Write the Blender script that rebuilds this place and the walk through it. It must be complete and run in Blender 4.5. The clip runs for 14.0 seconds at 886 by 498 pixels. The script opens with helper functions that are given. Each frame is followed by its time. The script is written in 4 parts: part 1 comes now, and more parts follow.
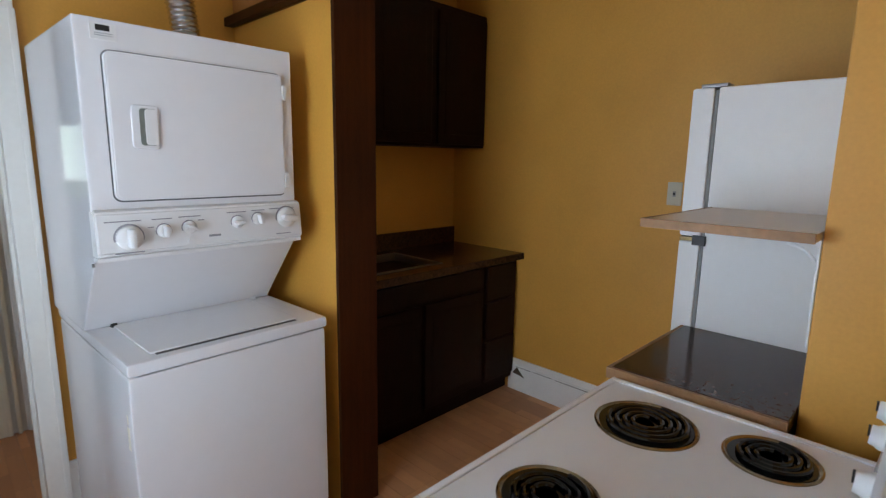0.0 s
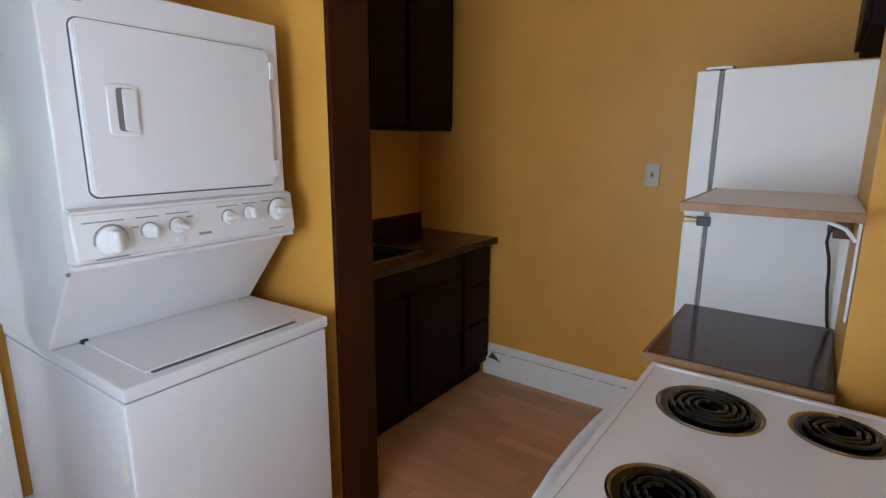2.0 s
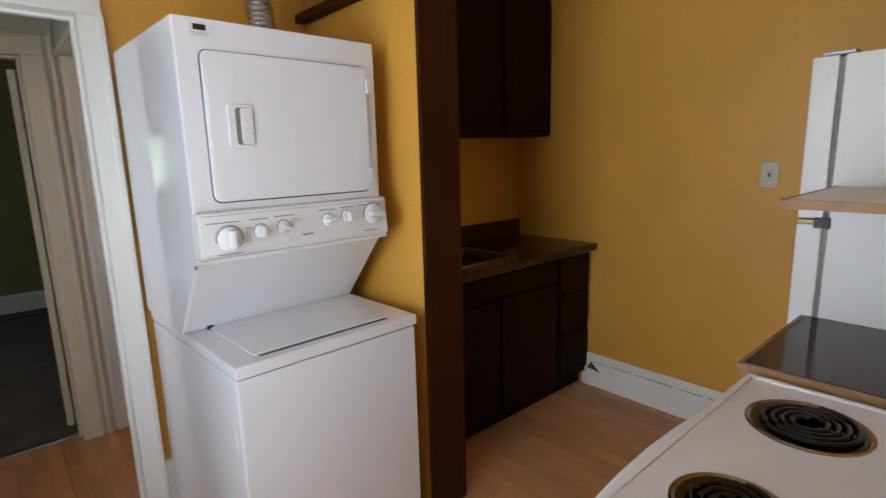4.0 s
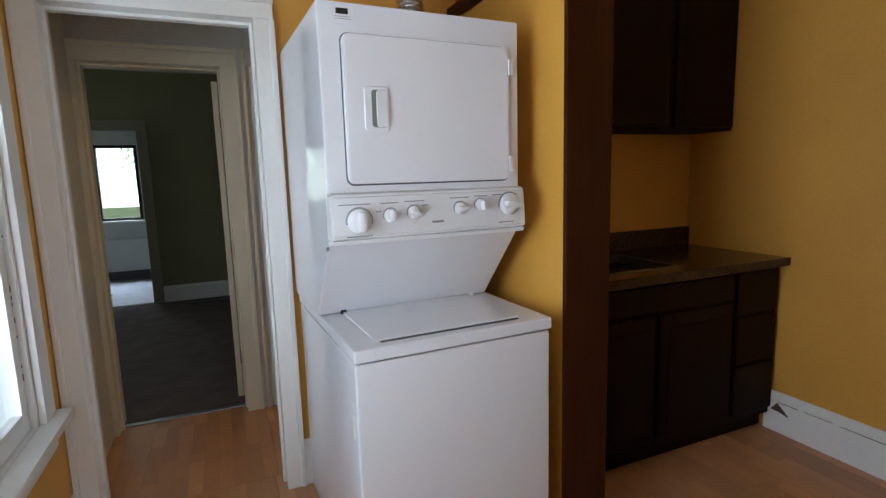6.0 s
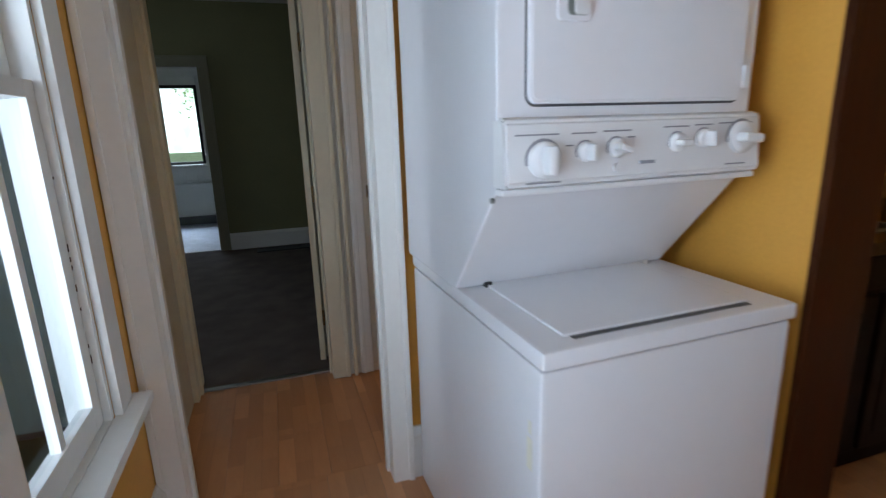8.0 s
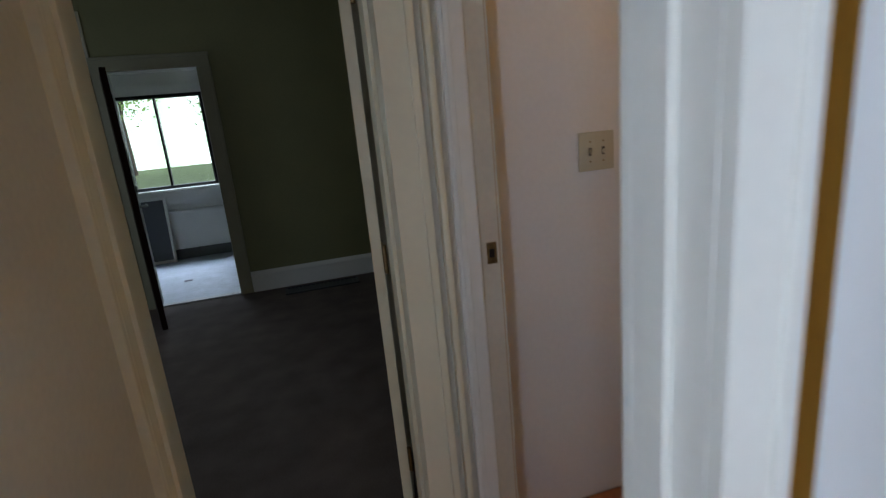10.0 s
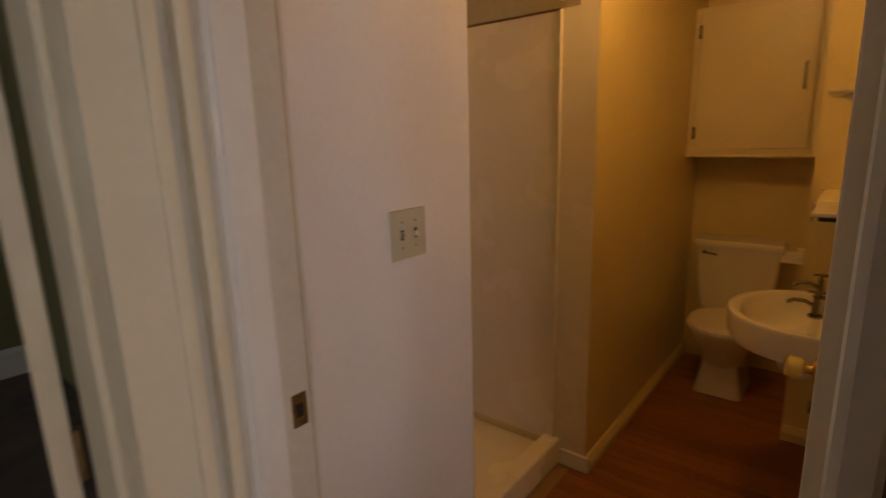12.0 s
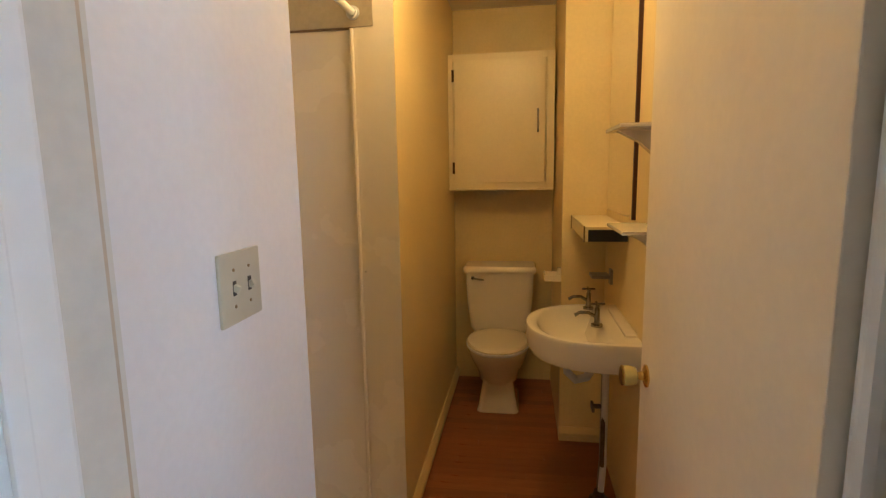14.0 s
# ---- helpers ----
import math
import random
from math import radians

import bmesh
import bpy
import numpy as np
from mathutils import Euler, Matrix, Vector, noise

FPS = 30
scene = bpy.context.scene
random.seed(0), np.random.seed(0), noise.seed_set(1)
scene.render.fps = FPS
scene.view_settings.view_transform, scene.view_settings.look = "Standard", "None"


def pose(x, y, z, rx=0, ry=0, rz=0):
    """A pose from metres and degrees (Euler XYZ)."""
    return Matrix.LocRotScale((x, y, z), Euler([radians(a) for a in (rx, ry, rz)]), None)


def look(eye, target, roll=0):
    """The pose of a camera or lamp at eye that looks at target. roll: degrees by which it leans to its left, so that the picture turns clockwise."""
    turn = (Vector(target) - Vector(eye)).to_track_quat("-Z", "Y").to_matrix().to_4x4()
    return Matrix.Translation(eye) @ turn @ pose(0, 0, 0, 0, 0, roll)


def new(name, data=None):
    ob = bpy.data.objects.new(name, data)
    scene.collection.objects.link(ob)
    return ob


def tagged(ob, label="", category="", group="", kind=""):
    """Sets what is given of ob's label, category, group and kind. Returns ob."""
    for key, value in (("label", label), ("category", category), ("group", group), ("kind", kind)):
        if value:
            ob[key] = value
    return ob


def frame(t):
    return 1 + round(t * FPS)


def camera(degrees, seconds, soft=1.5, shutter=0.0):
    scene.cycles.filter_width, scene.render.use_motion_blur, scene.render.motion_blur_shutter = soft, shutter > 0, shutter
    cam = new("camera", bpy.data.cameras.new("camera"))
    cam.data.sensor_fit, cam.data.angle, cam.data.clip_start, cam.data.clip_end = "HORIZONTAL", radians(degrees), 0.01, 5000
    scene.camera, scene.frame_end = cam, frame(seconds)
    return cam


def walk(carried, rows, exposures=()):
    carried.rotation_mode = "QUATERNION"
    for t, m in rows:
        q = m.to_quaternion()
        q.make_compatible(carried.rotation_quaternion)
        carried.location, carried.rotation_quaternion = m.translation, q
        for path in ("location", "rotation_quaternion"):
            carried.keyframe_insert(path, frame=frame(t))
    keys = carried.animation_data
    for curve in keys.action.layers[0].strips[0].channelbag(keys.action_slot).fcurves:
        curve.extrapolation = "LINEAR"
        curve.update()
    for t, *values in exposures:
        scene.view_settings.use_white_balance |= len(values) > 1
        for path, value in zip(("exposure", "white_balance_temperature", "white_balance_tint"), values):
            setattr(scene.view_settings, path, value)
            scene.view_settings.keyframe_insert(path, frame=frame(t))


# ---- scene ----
cam = camera(81.7, 14.0, soft=1.3, shutter=0.5)
PATH = [
    (0, (1.074, 0.361, 1.512), (2.473, 1.749, 1.168), 0.9),
    (0.5, (1.048, 0.468, 1.495), (2.514, 1.781, 1.135), 0.7),
    (1, (1.035, 0.548, 1.511), (2.535, 1.812, 1.12), -0.0),
    (1.5, (0.972, 0.633, 1.516), (2.539, 1.809, 1.114), 0.4),
    (2, (0.948, 0.654, 1.516), (2.527, 1.812, 1.11), 0.3),
    (4.5, (0.995, 0.541, 1.479), (2.129, 2.155, 1.150), -1.7),
    (5, (1.098, 0.545, 1.439), (2.059, 2.275, 1.149), -1.5),
    (5.5, (1.105, 0.577, 1.41), (1.96, 2.364, 1.133), -1.7),
    (6, (1.118, 0.618, 1.393), (1.898, 2.437, 1.107), -1.6),
    (6.5, (1.1, 0.636, 1.376), (1.848, 2.462, 1.051), -1.6),
    (7, (1.095, 0.742, 1.364), (1.798, 2.574, 0.981), -1.7),
    (7.5, (1.029, 0.948, 1.362), (1.699, 2.78, 0.92), -1.5),
    (8, (0.977, 1.195, 1.342), (1.569, 3.044, 0.862), -1.7),
    (10.5, (0.904, 2.751, 1.433), (1.434, 4.614, 0.933), -6.2),
    (11, (0.876, 2.879, 1.473), (1.724, 4.623, 0.983), -4.5),
    (11.5, (0.902, 2.993, 1.425), (2.147, 4.517, 1.066), -4.6),
    (12, (0.956, 3.118, 1.463), (2.476, 4.347, 1.041), -1.6),
    (12.5, (1.026, 3.28, 1.453), (2.786, 4.135, 1.04), 0.9),
    (13, (1.047, 3.395, 1.43), (2.939, 3.931, 1.068), 0.7),
    (13.5, (1.057, 3.457, 1.419), (3.001, 3.799, 1.101), -0.5),
    (14, (1.06, 3.472, 1.424), (3.016, 3.772, 1.131), -0.9),
]
walk(cam, [(t, look(e, g, r)) for t, e, g, r in PATH], exposures=[(0, -0.15, 6000, 10), (1, -0.15, 6000, 11), (2, -0.08, 6000, 12), (4.5, 0.02, 6500, 12), (5.5, -0.1, 6200, 11), (6.2, -0.12, 6000, 10), (7, -0.12, 5950, 10), (8, -0.22, 5750, 10), (10.5, -0.12, 5900, 12), (11.0, 0.05, 6200, 16), (11.5, 0.1, 7000, 20), (12.0, 0.15, 7500, 24), (12.5, 0.65, 7200, 18), (13.1, 1.25, 5800, 11), (14, 1.25, 5250, 9)])

# ---- light ----
world = bpy.data.worlds.new("sky")
scene.world = world
world.use_nodes = True
wn = world.node_tree
sky = wn.nodes.new("ShaderNodeTexSky")
sky.sky_type = "NISHITA"
sky.sun_disc = False
sky.sun_elevation, sky.sun_rotation = radians(47), radians(104)
wn.links.new(sky.outputs[0], wn.nodes["Background"].inputs[0])
wn.nodes["Background"].inputs[1].default_value = 0.13
sun = new("sun", bpy.data.lights.new("sun", "SUN"))
sun.data.energy, sun.data.angle, sun.data.color = 1.5, radians(15), (1, 0.96, 0.9)
sun.matrix_world = look((8, -2, 9), (0, 0, 0))


def area(name, eye, target, w, h, watts, colour=(1, 1, 1)):
    ob = new(name, bpy.data.lights.new(name, "AREA"))
    ob.data.shape, ob.data.size, ob.data.size_y = "RECTANGLE", w, h
    ob.data.energy, ob.data.color = watts, colour
    ob.matrix_world = look(eye, target)
    return ob


DAY = (0.80, 0.90, 1.0)
# shines mostly through the assumed side window, which stays out of view
area("window_daylight", (-0.08, 1.42, 1.25), (2, 1.75, 1.62), 1.35, 1.5, 44, DAY)
# added lamp behind the camera, brightens the laundry front
area("unseen_rear_daylight", (1.0, -0.88, 1.45), (1.0, 2, 1.65), 0.8, 1.40, 12, DAY)
area("porch_daylight", (-0.42, 10.2, 2.85), (-0.2, 8.3, 0.2), 1.3, 1.0, 250, DAY)
# added lamp at an assumed west window, lifts the dim carpeted room
area("unseen_room_daylight", (-1.95, 5.6, 1.45), (1, 5.6, 0.6), 1.0, 1.3, 10, DAY)
bulb = new("bathroom_bulb", bpy.data.lights.new("bathroom_bulb", "POINT"))
bulb.data.energy, bulb.data.color, bulb.data.shadow_soft_size = 7.9, (1.0, 0.61, 0.20), 0.07
bulb.location = (2.74, 3.58, 2.26)


# ---- materials ----
def material(name, colour, rough=0.5, metal=0.0, vary=0.06, scale=6.0, fine=60.0, bump=0.05, island=0.0, colour2=None, stretch=(1, 1, 1), spec=0.5, coat=0.0):
    m = bpy.data.materials.new(name)
    m.use_nodes = True
    nt = m.node_tree
    b = nt.nodes["Principled BSDF"]
    b.inputs["Metallic"].default_value = metal
    b.inputs["Specular IOR Level"].default_value = spec
    b.inputs["Coat Weight"].default_value = coat
    tc = nt.nodes.new("ShaderNodeTexCoord")
    mp = nt.nodes.new("ShaderNodeMapping")
    mp.inputs["Scale"].default_value = stretch
    nt.links.new(tc.outputs["Object"], mp.inputs["Vector"])
    n1, n2 = nt.nodes.new("ShaderNodeTexNoise"), nt.nodes.new("ShaderNodeTexNoise")
    n1.inputs["Scale"].default_value, n1.inputs["Detail"].default_value = scale, 4
    n2.inputs["Scale"].default_value, n2.inputs["Detail"].default_value = fine, 3
    for n in (n1, n2):
        nt.links.new(mp.outputs[0], n.inputs["Vector"])
    ramp = nt.nodes.new("ShaderNodeValToRGB")
    c2 = colour2 or tuple(max(0.0, c * (1 - 3 * vary)) for c in colour)
    ramp.color_ramp.elements[0].position, ramp.color_ramp.elements[1].position = 0.3, 0.7
    ramp.color_ramp.elements[0].color, ramp.color_ramp.elements[1].color = (*c2, 1), (*colour, 1)
    mixf = nt.nodes.new("ShaderNodeMath")
    mixf.operation = "MULTIPLY_ADD"
    mixf.inputs[1].default_value = 0.6
    half = nt.nodes.new("ShaderNodeMath")
    half.operation = "MULTIPLY"
    half.inputs[1].default_value = 0.4
    nt.links.new(n2.outputs[0], half.inputs[0])
    nt.links.new(n1.outputs[0], mixf.inputs[0])
    nt.links.new(half.outputs[0], mixf.inputs[2])
    nt.links.new(mixf.outputs[0], ramp.inputs[0])
    out = ramp.outputs[0]
    if island:
        info = nt.nodes.new("ShaderNodeObjectInfo")
        mr = nt.nodes.new("ShaderNodeMapRange")
        mr.inputs[3].default_value, mr.inputs[4].default_value = 1 - island, 1 + island
        nt.links.new(info.outputs["Random"], mr.inputs[0])
        hsv = nt.nodes.new("ShaderNodeHueSaturation")
        nt.links.new(mr.outputs[0], hsv.inputs["Value"])
        nt.links.new(out, hsv.inputs["Color"])
        out = hsv.outputs[0]
    nt.links.new(out, b.inputs["Base Color"])
    rr = nt.nodes.new("ShaderNodeMapRange")
    rr.inputs[3].default_value, rr.inputs[4].default_value = max(0.02, rough - 0.08), min(1, rough + 0.1)
    nt.links.new(n1.outputs[0], rr.inputs[0])
    nt.links.new(rr.outputs[0], b.inputs["Roughness"])
    if bump:
        bp = nt.nodes.new("ShaderNodeBump")
        bp.inputs["Strength"].default_value, bp.inputs["Distance"].default_value = bump, 0.004
        nt.links.new(mixf.outputs[0], bp.inputs["Height"])
        nt.links.new(bp.outputs[0], b.inputs["Normal"])
    return m


YELLOW = material("yellow_wall_paint", (0.72, 0.37, 0.058), 0.5, vary=0.05, scale=3, fine=90, bump=0.25)
WHITE = material("white_trim_paint", (0.86, 0.85, 0.80), 0.33, vary=0.02, scale=5, fine=40, bump=0.06)
CREAM = material("cream_wall_paint", (0.72, 0.68, 0.58), 0.45, vary=0.05, scale=3, fine=60, bump=0.2)
SWITCHWALL = material("white_wall_paint", (0.80, 0.77, 0.74), 0.5, vary=0.03, scale=3, fine=60, bump=0.2)
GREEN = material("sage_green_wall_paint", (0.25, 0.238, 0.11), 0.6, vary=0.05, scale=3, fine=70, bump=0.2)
PLASTER = material("ceiling_plaster", (0.75, 0.72, 0.66), 0.8, vary=0.04, bump=0.3)
BATHYEL = material("cream_yellow_bath_paint", (0.78, 0.61, 0.27), 0.35, vary=0.04, scale=4, fine=60, bump=0.35)
ENAMEL = material("white_enamel", (0.80, 0.80, 0.82), 0.06, vary=0.01, scale=4, fine=30, bump=0.008)
PLASTIC = material("white_plastic", (0.78, 0.78, 0.78), 0.35, vary=0.01, bump=0.0)
GREYPRINT = material("grey_print", (0.30, 0.30, 0.32), 0.6, vary=0.02, bump=0)
BLACK = material("black_plastic", (0.015, 0.014, 0.014), 0.4, vary=0.05, bump=0)
DARKWOOD = material("dark_stained_wood", (0.060, 0.0155, 0.0035), 0.42, spec=0.13, vary=0.2, scale=3, fine=35, bump=0.2, stretch=(12, 12, 1))
CABWOOD = material("dark_cabinet_wood", (0.017, 0.0048, 0.0016), 0.55, spec=0.13, vary=0.2, scale=3, fine=35, bump=0.2, stretch=(12, 12, 1))
COUNTER = material("brown_laminate_counter", (0.105, 0.048, 0.024), 0.12, spec=0.25, vary=0.2, scale=60, fine=110, bump=0.03, colour2=(0.008, 0.005, 0.004))
EDGEWOOD = material("worn_wood_edge", (0.42, 0.22, 0.09), 0.5, vary=0.15, scale=8, fine=50, bump=0.1)
SHELFTOP = material("cream_laminate", (0.72, 0.62, 0.50), 0.3, vary=0.03, bump=0.02)
LAMINATE = material("laminate_floor", (0.60, 0.305, 0.140), 0.28, vary=0.1, scale=2.5, fine=14, bump=0.0, island=0.09, colour2=(0.53, 0.264, 0.118), stretch=(14, 1.6, 1))
CARPET = material("dark_carpet", (0.175, 0.135, 0.115), 0.95, vary=0.15, scale=5, fine=160, bump=0.8, colour2=(0.070, 0.053, 0.045))
CHROME = material("chrome", (0.65, 0.65, 0.66), 0.12, metal=1.0, vary=0.03, bump=0)
BRASS = material("polished_brass", (0.75, 0.52, 0.18), 0.16, metal=1.0, vary=0.05, bump=0)
DULLBRASS = material("tarnished_brass", (0.35, 0.25, 0.12), 0.35, metal=1.0, vary=0.15, scale=40, bump=0.1)
STEEL = material("stainless_steel", (0.35, 0.34, 0.33), 0.3, metal=1.0, vary=0.05, bump=0.02)
FOIL = material("crinkled_foil", (0.75, 0.75, 0.76), 0.22, metal=1.0, vary=0.05, scale=40, bump=0.5)
COIL = material("black_burner_coil", (0.004, 0.004, 0.004), 0.14, spec=0.4, vary=0.1, bump=0)
CERAMIC = material("white_ceramic", (0.80, 0.72, 0.55), 0.10, vary=0.015, scale=3, bump=0.0, coat=0.3)
IVORY = material("ivory_plastic", (0.54, 0.50, 0.37), 0.35, vary=0.02, bump=0)
RUBBER = material("grey_gasket", (0.34, 0.33, 0.31), 0.6, vary=0.05, bump=0)
DARKGAP = material("dark_gap_shade", (0.10, 0.10, 0.105), 0.7, vary=0.03, bump=0)
GASKET = material("grey_door_gasket", (0.24, 0.235, 0.23), 0.6, vary=0.05, bump=0)
PORCH = material("porch_floor_paint", (0.42, 0.46, 0.52), 0.45, vary=0.12, scale=6, fine=30, bump=0.1)
SIDING = material("pale_siding", (0.27, 0.32, 0.30), 0.6, vary=0.05, bump=0.1)
LEAF = material("leaf_green", (0.12, 0.20, 0.05), 0.6, vary=0.2, scale=4, bump=0.1, colour2=(0.07, 0.12, 0.03))
tl = LEAF.node_tree.nodes.new("ShaderNodeBsdfTranslucent")
tl.inputs[0].default_value = (0.42, 0.56, 0.22, 1)
mixl = LEAF.node_tree.nodes.new("ShaderNodeMixShader")
mixl.inputs[0].default_value = 0.75
LEAF.node_tree.links.new(LEAF.node_tree.nodes["Principled BSDF"].outputs[0], mixl.inputs[1])
LEAF.node_tree.links.new(tl.outputs[0], mixl.inputs[2])
LEAF.node_tree.links.new(mixl.outputs[0], LEAF.node_tree.nodes["Material Output"].inputs[0])
GRASS = material("lawn_grass", (0.24, 0.30, 0.13), 0.9, vary=0.2, scale=3, fine=80, bump=0.5)
MIRROR = material("mirror_silver", (0.86, 0.86, 0.84), 0.03, metal=1.0, vary=0.0, bump=0)
CAULK = material("brown_old_caulk", (0.20, 0.12, 0.06), 0.7, vary=0.2, scale=30, bump=0.2)
FIBRE = material("white_shower_surround", (0.88, 0.78, 0.61), 0.25, vary=0.012, scale=3, bump=0.05)
BAREWOOD = material("bare_wood_edge", (0.45, 0.26, 0.10), 0.6, vary=0.1, stretch=(8, 8, 1), bump=0.1)
SCUFF = material("pale_yellow_scuff", (0.74, 0.72, 0.60), 0.4, vary=0.05, scale=40, bump=0)
DIRT = material("brown_stain", (0.16, 0.10, 0.05), 0.8, vary=0.2, scale=30, bump=0.2)


def strip_floor():
    """Three-strip laminate: each board shows short strips of differing tone."""
    nt = LAMINATE.node_tree
    b = nt.nodes["Principled BSDF"]
    old = b.inputs["Base Color"].links[0].from_socket
    tc = nt.nodes.new("ShaderNodeTexCoord")
    info = nt.nodes.new("ShaderNodeObjectInfo")
    shift = nt.nodes.new("ShaderNodeVectorMath")
    shift.operation = "SCALE"
    shift.inputs[0].default_value = (0.0, 7.3, 0.0)
    nt.links.new(info.outputs["Random"], shift.inputs["Scale"])
    plus = nt.nodes.new("ShaderNodeVectorMath")
    nt.links.new(tc.outputs["Object"], plus.inputs[0])
    nt.links.new(shift.outputs[0], plus.inputs[1])
    mp = nt.nodes.new("ShaderNodeMapping")
    mp.inputs["Rotation"].default_value = (0, 0, radians(90))
    nt.links.new(plus.outputs[0], mp.inputs["Vector"])
    br = nt.nodes.new("ShaderNodeTexBrick")
    br.inputs["Scale"].default_value = 1.0
    br.inputs["Brick Width"].default_value, br.inputs["Row Height"].default_value = 0.37, 0.0667
    br.inputs["Mortar Size"].default_value = 0.0006
    br.inputs["Color1"].default_value, br.inputs["Color2"].default_value, br.inputs["Mortar"].default_value = (0.86, 0.84, 0.82, 1), (1.11, 1.10, 1.085, 1), (0.74, 0.71, 0.69, 1)
    nt.links.new(mp.outputs[0], br.inputs["Vector"])
    mul = nt.nodes.new("ShaderNodeMix")
    mul.data_type, mul.blend_type = "RGBA", "MULTIPLY"
    mul.inputs[0].default_value = 1.0
    nt.links.new(old, mul.inputs[6])
    nt.links.new(br.outputs[0], mul.inputs[7])
    nt.links.new(mul.outputs[2], b.inputs["Base Color"])
    nt.links.remove(b.inputs["Roughness"].links[0])
    b.inputs["Roughness"].default_value = 0.34


strip_floor()


def glass(name):
    m = bpy.data.materials.new(name)
    m.use_nodes = True
    b = m.node_tree.nodes["Principled BSDF"]
    b.inputs["Transmission Weight"].default_value = 1.0
    b.inputs["Roughness"].default_value = 0.02
    b.inputs["IOR"].default_value = 1.15
    b.inputs["Base Color"].default_value = (0.95, 0.97, 0.97, 1)
    return m


GLASS = glass("window_glass")


def glow(name, colour, strength):
    m = bpy.data.materials.new(name)
    m.use_nodes = True
    b = m.node_tree.nodes["Principled BSDF"]
    b.inputs["Base Color"].default_value = (*colour, 1)
    b.inputs["Emission Color"].default_value = (*colour, 1)
    b.inputs["Emission Strength"].default_value = strength
    return m


def glowing_distance():
    """Bright overcast sky over pale far woods, made to glow so it looks overexposed."""
    m = glow("glowing_distance", (0.9, 0.95, 0.9), 1.9)
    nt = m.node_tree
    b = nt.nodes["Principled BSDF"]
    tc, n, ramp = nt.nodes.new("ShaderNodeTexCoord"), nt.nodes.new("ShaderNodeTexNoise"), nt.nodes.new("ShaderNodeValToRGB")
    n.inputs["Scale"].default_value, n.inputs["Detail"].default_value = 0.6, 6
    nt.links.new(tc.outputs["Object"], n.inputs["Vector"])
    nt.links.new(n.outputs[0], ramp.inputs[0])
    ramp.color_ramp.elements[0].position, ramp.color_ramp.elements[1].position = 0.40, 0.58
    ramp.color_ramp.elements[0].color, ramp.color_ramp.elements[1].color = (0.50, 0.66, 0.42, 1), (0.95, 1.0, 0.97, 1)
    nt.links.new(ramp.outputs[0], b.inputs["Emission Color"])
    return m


HAZE = glowing_distance()


# ---- mesh helpers ----
def part(name, bm, mat, parent=None, label="", smooth=False):
    me = bpy.data.meshes.new(name)
    bmesh.ops.recalc_face_normals(bm, faces=bm.faces)
    bm.to_mesh(me)
    bm.free()
    me.materials.append(mat)
    if smooth:
        for p in me.polygons:
            p.use_smooth = True
        me.set_sharp_from_angle(angle=radians(40))
    ob = new(name, me)
    if smooth:
        ob.modifiers.new("even_shading", "WEIGHTED_NORMAL").keep_sharp = True
    if parent is not None:
        ob.parent = parent
    if label:
        ob["label"] = label
    return ob


def thing(name, at, label, category, group="", kind=""):
    ob = new(name)
    ob.location = at
    ob.empty_display_size = 0.05
    return tagged(ob, label, category, group, kind)


def box(bm, a, b, bevel=0.0, seg=2):
    r = bmesh.ops.create_cube(bm, size=1.0)
    m = Matrix.Translation([(p + q) / 2 for p, q in zip(a, b)]) @ Matrix.Diagonal([abs(q - p) for p, q in zip(a, b)] + [1])
    bmesh.ops.transform(bm, matrix=m, verts=r["verts"])
    if bevel:
        es = list({e for v in r["verts"] for e in v.link_edges})
        bmesh.ops.bevel(bm, geom=es, offset=bevel, segments=seg, profile=0.6, affect="EDGES")
    return bm


def boxes(*pairs, bevel=0.0):
    bm = bmesh.new()
    for a, b in pairs:
        box(bm, a, b, bevel)
    return bm


def cyl(bm, a, b, r, r2=None, n=20, caps=True):
    a, b = Vector(a), Vector(b)
    res = bmesh.ops.create_cone(bm, cap_ends=caps, segments=n, radius1=r, radius2=r if r2 is None else r2, depth=(b - a).length)
    m = Matrix.Translation((a + b) / 2) @ (b - a).to_track_quat("Z", "Y").to_matrix().to_4x4()
    bmesh.ops.transform(bm, matrix=m, verts=res["verts"])
    return res["verts"]


def lathe(bm, profile, n=32, m=None, sx=1.0, sy=1.0):
    """A turned body from (radius, height) pairs about z; sx, sy make it oval."""
    rings = []
    for r, z in profile:
        rings.append([bm.verts.new((r * sx * math.cos(2 * math.pi * k / n), r * sy * math.sin(2 * math.pi * k / n), z)) for k in range(n)])
    for lo, hi in zip(rings, rings[1:]):
        for k in range(n):
            bm.faces.new((lo[k], lo[(k + 1) % n], hi[(k + 1) % n], hi[k]))
    bm.faces.new(rings[0][::-1])
    bm.faces.new(rings[-1])
    if m is not None:
        bmesh.ops.transform(bm, matrix=m, verts=[v for ring in rings for v in ring])
    return bm


def loft(bm, rings, close=True):
    vs = [[bm.verts.new(p) for p in ring] for ring in rings]
    n = len(vs[0])
    for lo, hi in zip(vs, vs[1:]):
        for k in range(n):
            bm.faces.new((lo[k], lo[(k + 1) % n], hi[(k + 1) % n], hi[k]))
    if close:
        bm.faces.new(vs[0][::-1])
        bm.faces.new(vs[-1])
    return bm


